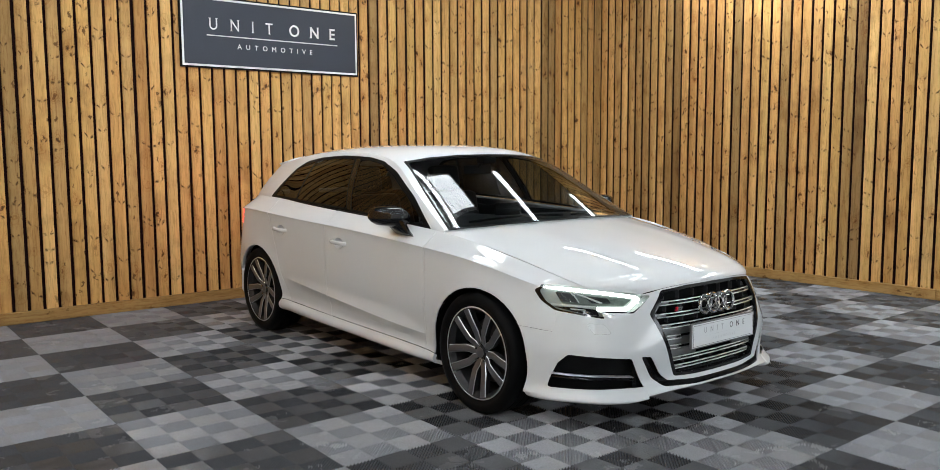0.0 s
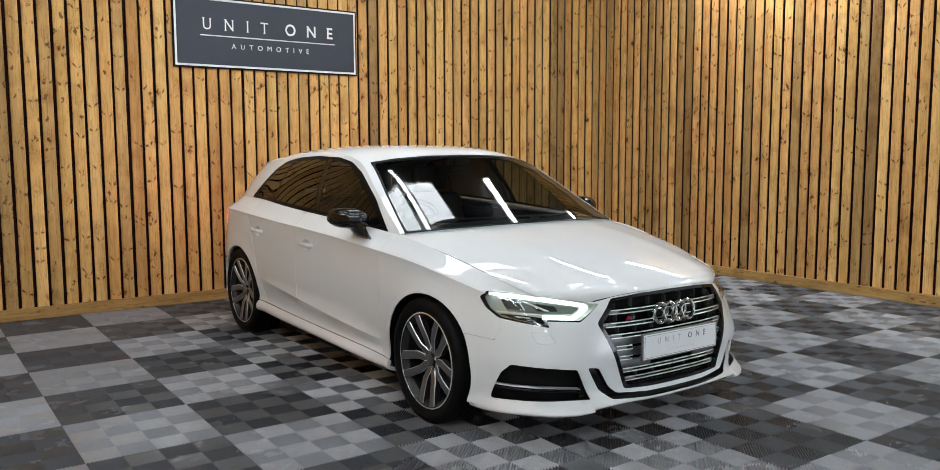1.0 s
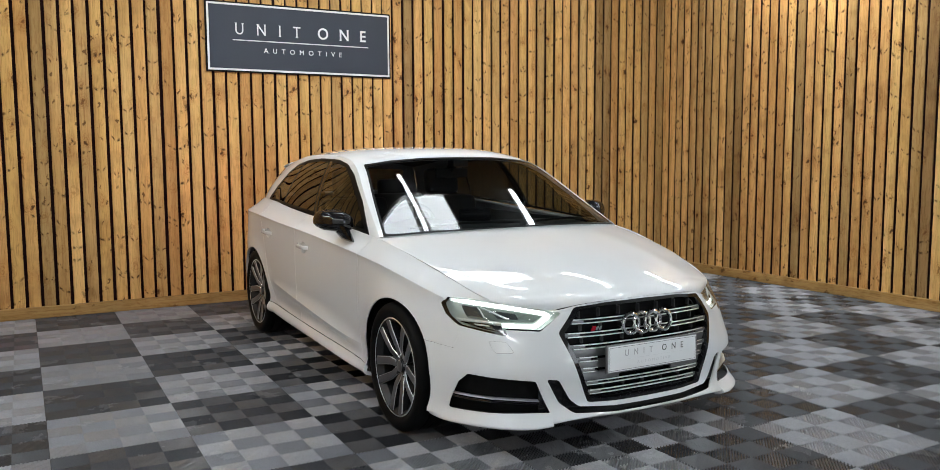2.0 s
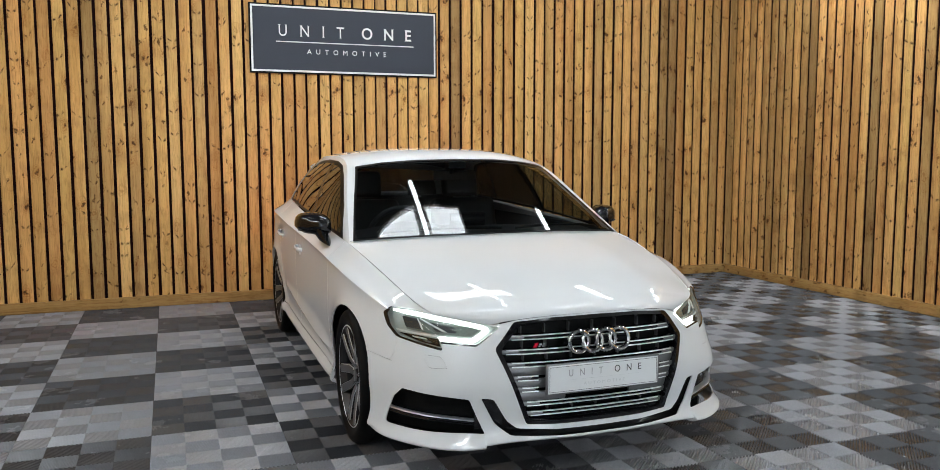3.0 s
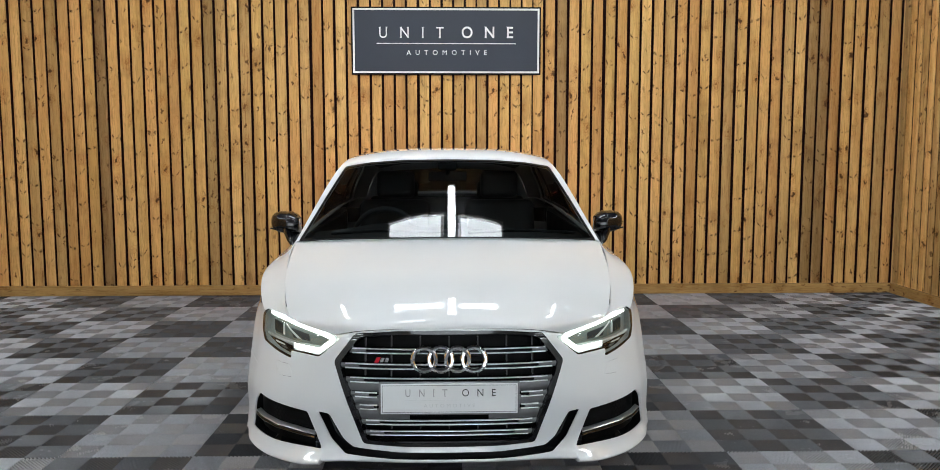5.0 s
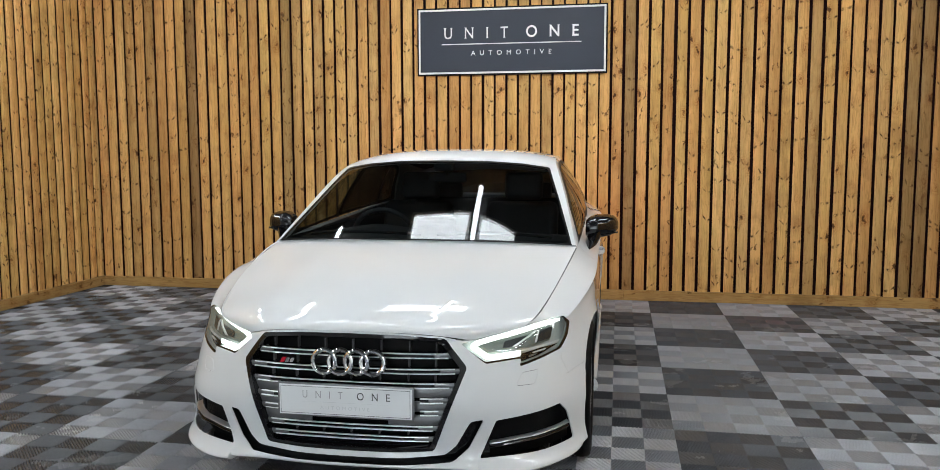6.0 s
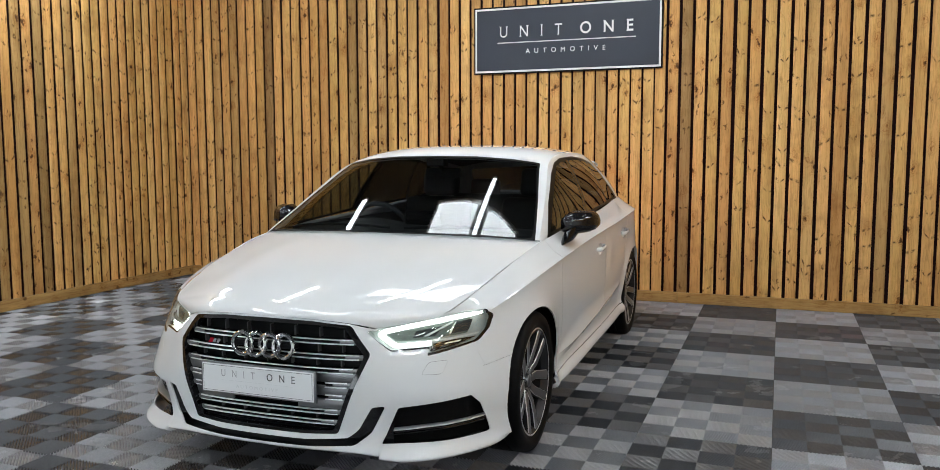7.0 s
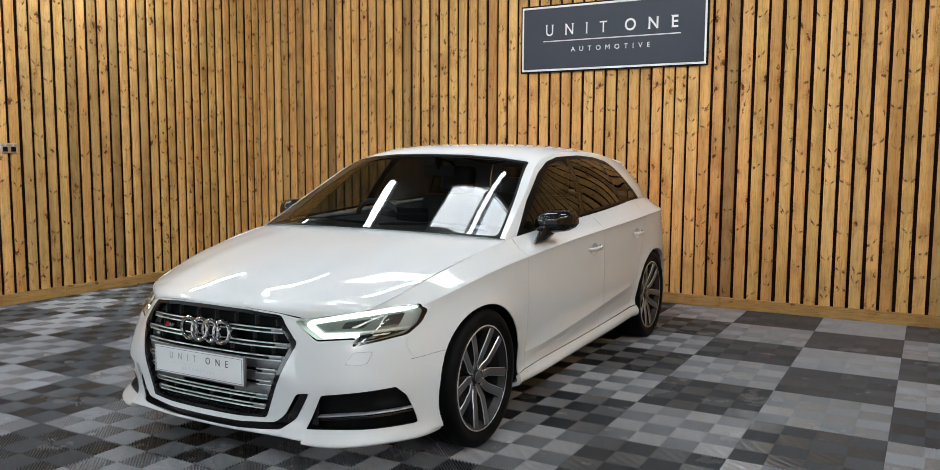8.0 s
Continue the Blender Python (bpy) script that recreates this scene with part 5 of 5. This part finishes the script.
# mirrors, handles, wipers, aerial line
def side_mirror(s):
    n, m = 36, 24
    b = bmesh.new()
    rings = []
    for i in range(m + 1):
        t = i / m
        x = 0.822 + 0.172 * t
        # depth to the front, crown and keel along the mirror's width
        lead = 0.138 * float(np.interp(t, [0, 0.12, 0.35, 0.7, 0.88, 0.96, 1.0], [0.72, 0.86, 1.0, 0.93, 0.74, 0.50, 0.22]))
        crown = 0.070 * float(np.interp(t, [0, 0.10, 0.30, 0.65, 0.86, 0.96, 1.0], [0.55, 0.80, 1.0, 0.97, 0.84, 0.60, 0.30]))
        keel = 0.056 * float(np.interp(t, [0, 0.10, 0.40, 0.75, 0.92, 1.0], [0.80, 0.95, 1.0, 0.82, 0.50, 0.20]))
        rear = 0.030 * float(np.interp(t, [0, 0.2, 0.9, 1.0], [0.6, 1.0, 1.0, 0.5]))
        ring = []
        for k in range(n):
            a = 2 * math.pi * k / n
            c, q = math.cos(a), math.sin(a)
            yy = math.copysign(abs(c) ** 0.72, c) * (lead if c < 0 else rear)
            zz = math.copysign(abs(q) ** 0.74, q) * (crown if q > 0 else keel)
            ring.append(b.verts.new((s * x, 1.662 + yy - 0.045 * (1 - t) + 0.024 * t, 0.977 + 0.004 * t + zz)))
        rings.append(ring)
    for p, q in zip(rings, rings[1:]):
        for k in range(n):
            b.faces.new((p[k], p[(k + 1) % n], q[(k + 1) % n], q[k]))
    b.faces.new(rings[0])
    b.faces.new(rings[-1][::-1])
    bmesh.ops.recalc_face_normals(b, faces=b.faces[:])
    mir = part("door_mirror", b, GLOSS_BLACK, car, "gloss black door mirror", 50)
    b = bmesh.new()
    rows = []
    for x, y, z, wy, hz in ((0.872, 1.60, 0.952, 0.105, 0.070), (0.860, 1.575, 0.912, 0.095, 0.068), (0.842, 1.54, 0.874, 0.086, 0.060), (0.800, 1.51, 0.846, 0.080, 0.050)):
        rows.append([b.verts.new((s * (x + hz * math.cos(a) * 0.7), y + wy * math.sin(a), z + hz * math.cos(a) * 0.4)) for a in np.linspace(0, 2 * math.pi, 14, endpoint=False)])
    for p, q in zip(rows, rows[1:]):
        for k in range(14):
            b.faces.new((p[k], p[(k + 1) % 14], q[(k + 1) % 14], q[k]))
    b.faces.new(rows[0][::-1])
    b.faces.new(rows[-1])
    bmesh.ops.recalc_face_normals(b, faces=b.faces[:])
    part("mirror_foot", b, GLOSS_BLACK, mir)
    b = tube([(s * (0.84 + 0.155 * t), 1.530 + 0.075 * t * t, 0.962 - 0.002 * t) for t in np.linspace(0.10, 0.80, 10)], 0.0035, 6)
    part("indicator", b, SATIN, mir, "slim indicator lens")
    b = tube([(s * (0.835 + 0.152 * t), 1.516 + 0.012 * math.sin(3 * t) + 0.085 * t ** 3, 0.945 + 0.010 * t) for t in np.linspace(0.0, 1.0, 14)], 0.0045, 6)
    part("lip", b, MATT_BLACK, mir, "black lip under the shell")
    b = box(s * 0.90 - 0.045, 1.674, 0.950, s * 0.90 + 0.045, 1.684, 1.010, 0.003)
    part("mirror_glass", b, CHROME, mir)
    return mir


def door_handle(s, y, z, x):
    b = bmesh.new()
    rows = []
    for t in np.linspace(0, 1, 15):
        bow = 0.030 * (1 - abs(2 * t - 1) ** 5)
        rows.append([b.verts.new((s * (x - 0.012 + bow + 0.008 * math.cos(a)), y - 0.095 + 0.19 * t, z + 0.006 * (t - 0.5) + 0.0125 * math.sin(a))) for a in np.linspace(0, 2 * math.pi, 12, endpoint=False)])
    for p, q in zip(rows, rows[1:]):
        for k in range(12):
            b.faces.new((p[k], p[(k + 1) % 12], q[(k + 1) % 12], q[k]))
    b.faces.new(rows[0][::-1])
    b.faces.new(rows[-1])
    bmesh.ops.recalc_face_normals(b, faces=b.faces[:])
    return part("door_handle", b, PAINT, car, "white pull handle")


for s in (1, -1):
    side_mirror(s)
    door_handle(s, 2.235, 0.782, 0.893)
    door_handle(s, 3.075, 0.806, 0.892)
for x0, x1 in ((-0.60, 0.02), (0.10, 0.66)):
    pts = [(x, 1.115 + 0.20 * (abs(x) / 0.75) ** 2.2 + 0.02, 0.962 - 0.030 * (abs(x) / 0.75) ** 3 + 0.010 + 0.010 * math.sin((x - x0) / (x1 - x0) * 3)) for x in np.linspace(x0, x1, 12)]
    part("wiper", tube(pts, 0.008, 6), MATT_BLACK, car, "black wiper blade")
b = bmesh.new()
rows = []
for x in np.linspace(-0.76, 0.76, 25):
    f = (abs(x) / 0.78) ** 2.2
    rows.append([b.verts.new((x, 1.02 + 0.16 * f, 0.925 - 0.035 * f)), b.verts.new((x, 1.20 + 0.16 * f, 0.953 - 0.03 * f))])
for p, q in zip(rows, rows[1:]):
    b.faces.new((p[0], q[0], q[1], p[1]))
part("cowl", b, MATT_BLACK, car, "black cowl under the screen")


# cabin
def blob(x0, y0, z0, x1, y1, z1, r=0.05):
    return box(x0, y0, z0, x1, y1, z1, r, seg=4)


def front_seat(s):
    b = blob(s * 0.36 - 0.25, 2.02, 0.32, s * 0.36 + 0.25, 2.55, 0.52, 0.06)
    seat = part("seat", b, SEAT, car, "dark leather front seat")
    b = blob(-0.24, -0.07, 0, 0.24, 0.07, 0.62, 0.06)
    part("backrest", b, SEAT, seat, m=pose(s * 0.36, 2.55, 0.45, -16))
    b = blob(-0.13, -0.05, 0, 0.13, 0.05, 0.19, 0.045)
    part("headrest", b, SEAT, seat, m=pose(s * 0.36, 2.75, 1.06, -12))


for s in (1, -1):
    front_seat(s)
rear_bench = part("rear_bench", blob(-0.62, 3.0, 0.32, 0.62, 3.45, 0.55, 0.06), SEAT, car, "dark rear bench")
part("backrest", blob(-0.62, -0.07, 0, 0.62, 0.07, 0.55, 0.05), SEAT, rear_bench, m=pose(0, 3.5, 0.5, -20))
for x in (-0.36, 0.36):
    part("headrest", blob(-0.12, -0.045, 0, 0.12, 0.045, 0.15, 0.04), SEAT, rear_bench, m=pose(x, 3.69, 1.0, -15))
b = bmesh.new()
rows = []
for x in np.linspace(-0.74, 0.74, 31):
    f = (abs(x) / 0.76) ** 2.2
    hump = 0.035 * math.exp(-((x + 0.36) / 0.2) ** 2)
    rows.append([b.verts.new((x, y + 0.12 * f * k, z - 0.02 * f + hump * h)) for y, z, h, k in ((1.14, 0.935, 0, 1), (1.35, 0.935, 0, 0.8), (1.55, 0.945, 0.6, 0.5), (1.66, 0.945, 1, 0.3), (1.72, 0.915, 1, 0.2), (1.74, 0.80, 0, 0.1), (1.72, 0.45, 0, 0))])
for p, q in zip(rows, rows[1:]):
    for k in range(6):
        b.faces.new((p[k], q[k], q[k + 1], p[k + 1]))
orient(b, (0, 1.3, 0.3))
dash = part("dashboard", b, CABIN, car, "black dashboard")
part("screen", box(-0.11, 1.60, 0.945, 0.11, 1.612, 1.025, 0.006), GLOSS_BLACK, dash)
ring = [(-0.36 + 0.185 * math.cos(a), 1.82 - 0.07 * math.sin(a), 0.88 + 0.172 * math.sin(a)) for a in np.linspace(0, 2 * math.pi, 40, endpoint=False)]
steering = part("steering_wheel", tube(ring, 0.015, 10, closed=True), SEAT, car, "black steering wheel")
part("boss", blob(-0.43, 1.79, 0.84, -0.29, 1.83, 0.92, 0.02), CABIN, steering)
for x0, z0, x1, z1 in ((-0.54, 0.865, -0.42, 0.895), (-0.30, 0.865, -0.18, 0.895), (-0.375, 0.715, -0.345, 0.85)):
    part("spoke", box(x0, 1.805, z0, x1, 1.822, z1, 0.005), SATIN, steering)
part("column", tube([(-0.36, 1.83, 0.88), (-0.36, 1.68, 0.84)], 0.035, 10), CABIN, steering)
mirror_in = part("rear_view_mirror", blob(-0.115, 1.90, 1.205, 0.115, 1.925, 1.265, 0.012), CABIN, car, "black rear-view mirror")
part("stem", tube([(0, 1.905, 1.25), (0, 1.83, 1.318)], 0.012, 8), CABIN, mirror_in)
part("sensor_pod", blob(-0.055, 1.78, 1.275, 0.055, 1.86, 1.318, 0.012), CABIN, car)


def lined(key, halfmesh, d):
    for v in halfmesh.verts:
        v.co -= v.normal * d
    part("lining", halfmesh, CABIN, car)


b = whole(canopy())
bmesh.ops.delete(b, geom=[f for f in b.faces if f.calc_center_median().y < 1.98 - 0.12 * (1 - abs(f.calc_center_median().x) / 0.64)], context="FACES")
lined("roof", b, 0.026)
part("door_lining", box(0.765, 1.3, 0.25, 0.78, 3.3, 0.93, 0.004), CABIN, car)
part("door_lining", box(-0.78, 1.3, 0.25, -0.765, 3.3, 0.93, 0.004), CABIN, car)
part("parcel_shelf", box(-0.66, 3.62, 0.96, 0.66, 4.05, 0.975, 0.005), CABIN, car)
part("load_bay", box(-0.70, 3.60, 0.30, 0.70, 3.62, 0.96), CABIN, car)
grille_skin.free()


# ---- floor tiles: ribbed plastic squares, four by four fields with the ribs turned field by field ----
def tile_mesh(name, material):
    cell, edge, n = (TILE - 0.0016) / 4, 0.0003, 4
    verts, faces = [], []

    def quad(*p):
        k = len(verts)
        verts.extend(p)
        faces.append(tuple(range(k, k + len(p))))

    s = TILE - 0.0016
    quad((0, 0, -0.0092), (s, 0, -0.0092), (s, s, -0.0092), (0, s, -0.0092))
    r, pitch, w = 0.0090, 0.0122, 0.0046
    for i in range(n):
        for j in range(n):
            x0, y0 = i * cell + edge, j * cell + edge
            c = cell - 2 * edge
            count = int(c * math.sqrt(2) / pitch)
            for k in range(1, count + 1):
                d = (k - 0.5) * math.sqrt(2) * c / count   # distance along the diagonal

                def ends(q):
                    q *= math.sqrt(2)
                    lo, hi = max(0.0, q - c), min(c, q)
                    a, b = (lo, q - lo), (hi, q - hi)
                    if (i + j) % 2:
                        a, b = (c - a[0], a[1]), (c - b[0], b[1])
                    return a, b
                h = w / 2
                at = lambda p, z: (x0 + p[0], y0 + p[1], z)
                # a rib with rounded shoulders
                line = [(*ends(d + o), z) for o, z in ((-h - 0.0008, -r), (-h, -0.0032), (-h + 0.0009, -0.0013), (-h + 0.0021, -0.0003), (h - 0.0021, -0.0003), (h - 0.0009, -0.0013), (h, -0.0032), (h + 0.0008, -r))]
                for (a0, b0, z0), (a1, b1, z1) in zip(line, line[1:]):
                    quad(at(a0, z0), at(b0, z0), at(b1, z1), at(a1, z1))
    me = bpy.data.meshes.new(name)
    me.from_pydata(verts, [], faces)
    bm = bmesh.new()
    bm.from_mesh(me)
    up = [f for f in bm.faces if f.normal.z < -1e-6]
    bmesh.ops.reverse_faces(bm, faces=up)
    bm.to_mesh(me)
    bm.free()
    me.materials.append(material)
    return me


floor = part("floor", box(WEST - 0.2, SOUTH - 0.15, -0.12, EAST + 0.2, NORTH + 0.2, -0.0115), BACKING)
tagged(floor, "floor of grey and graphite ribbed plastic tiles in a chequerboard", "floor", kind="structure")
LIGHT_TILE, DARK_TILE = tile_mesh("tile_grey", TILE_LIGHT), tile_mesh("tile_graphite", TILE_DARK)
for i in range(math.floor((WEST - TILE_X) / TILE), math.ceil((EAST - TILE_X) / TILE)):
    for j in range(math.floor((SOUTH - TILE_Y) / TILE), 6):
        ob = new("tile", LIGHT_TILE if (i + j) % 2 else DARK_TILE)
        ob.parent = floor
        ob.matrix_basis = pose(TILE_X + i * TILE, TILE_Y + j * TILE, 0.0)
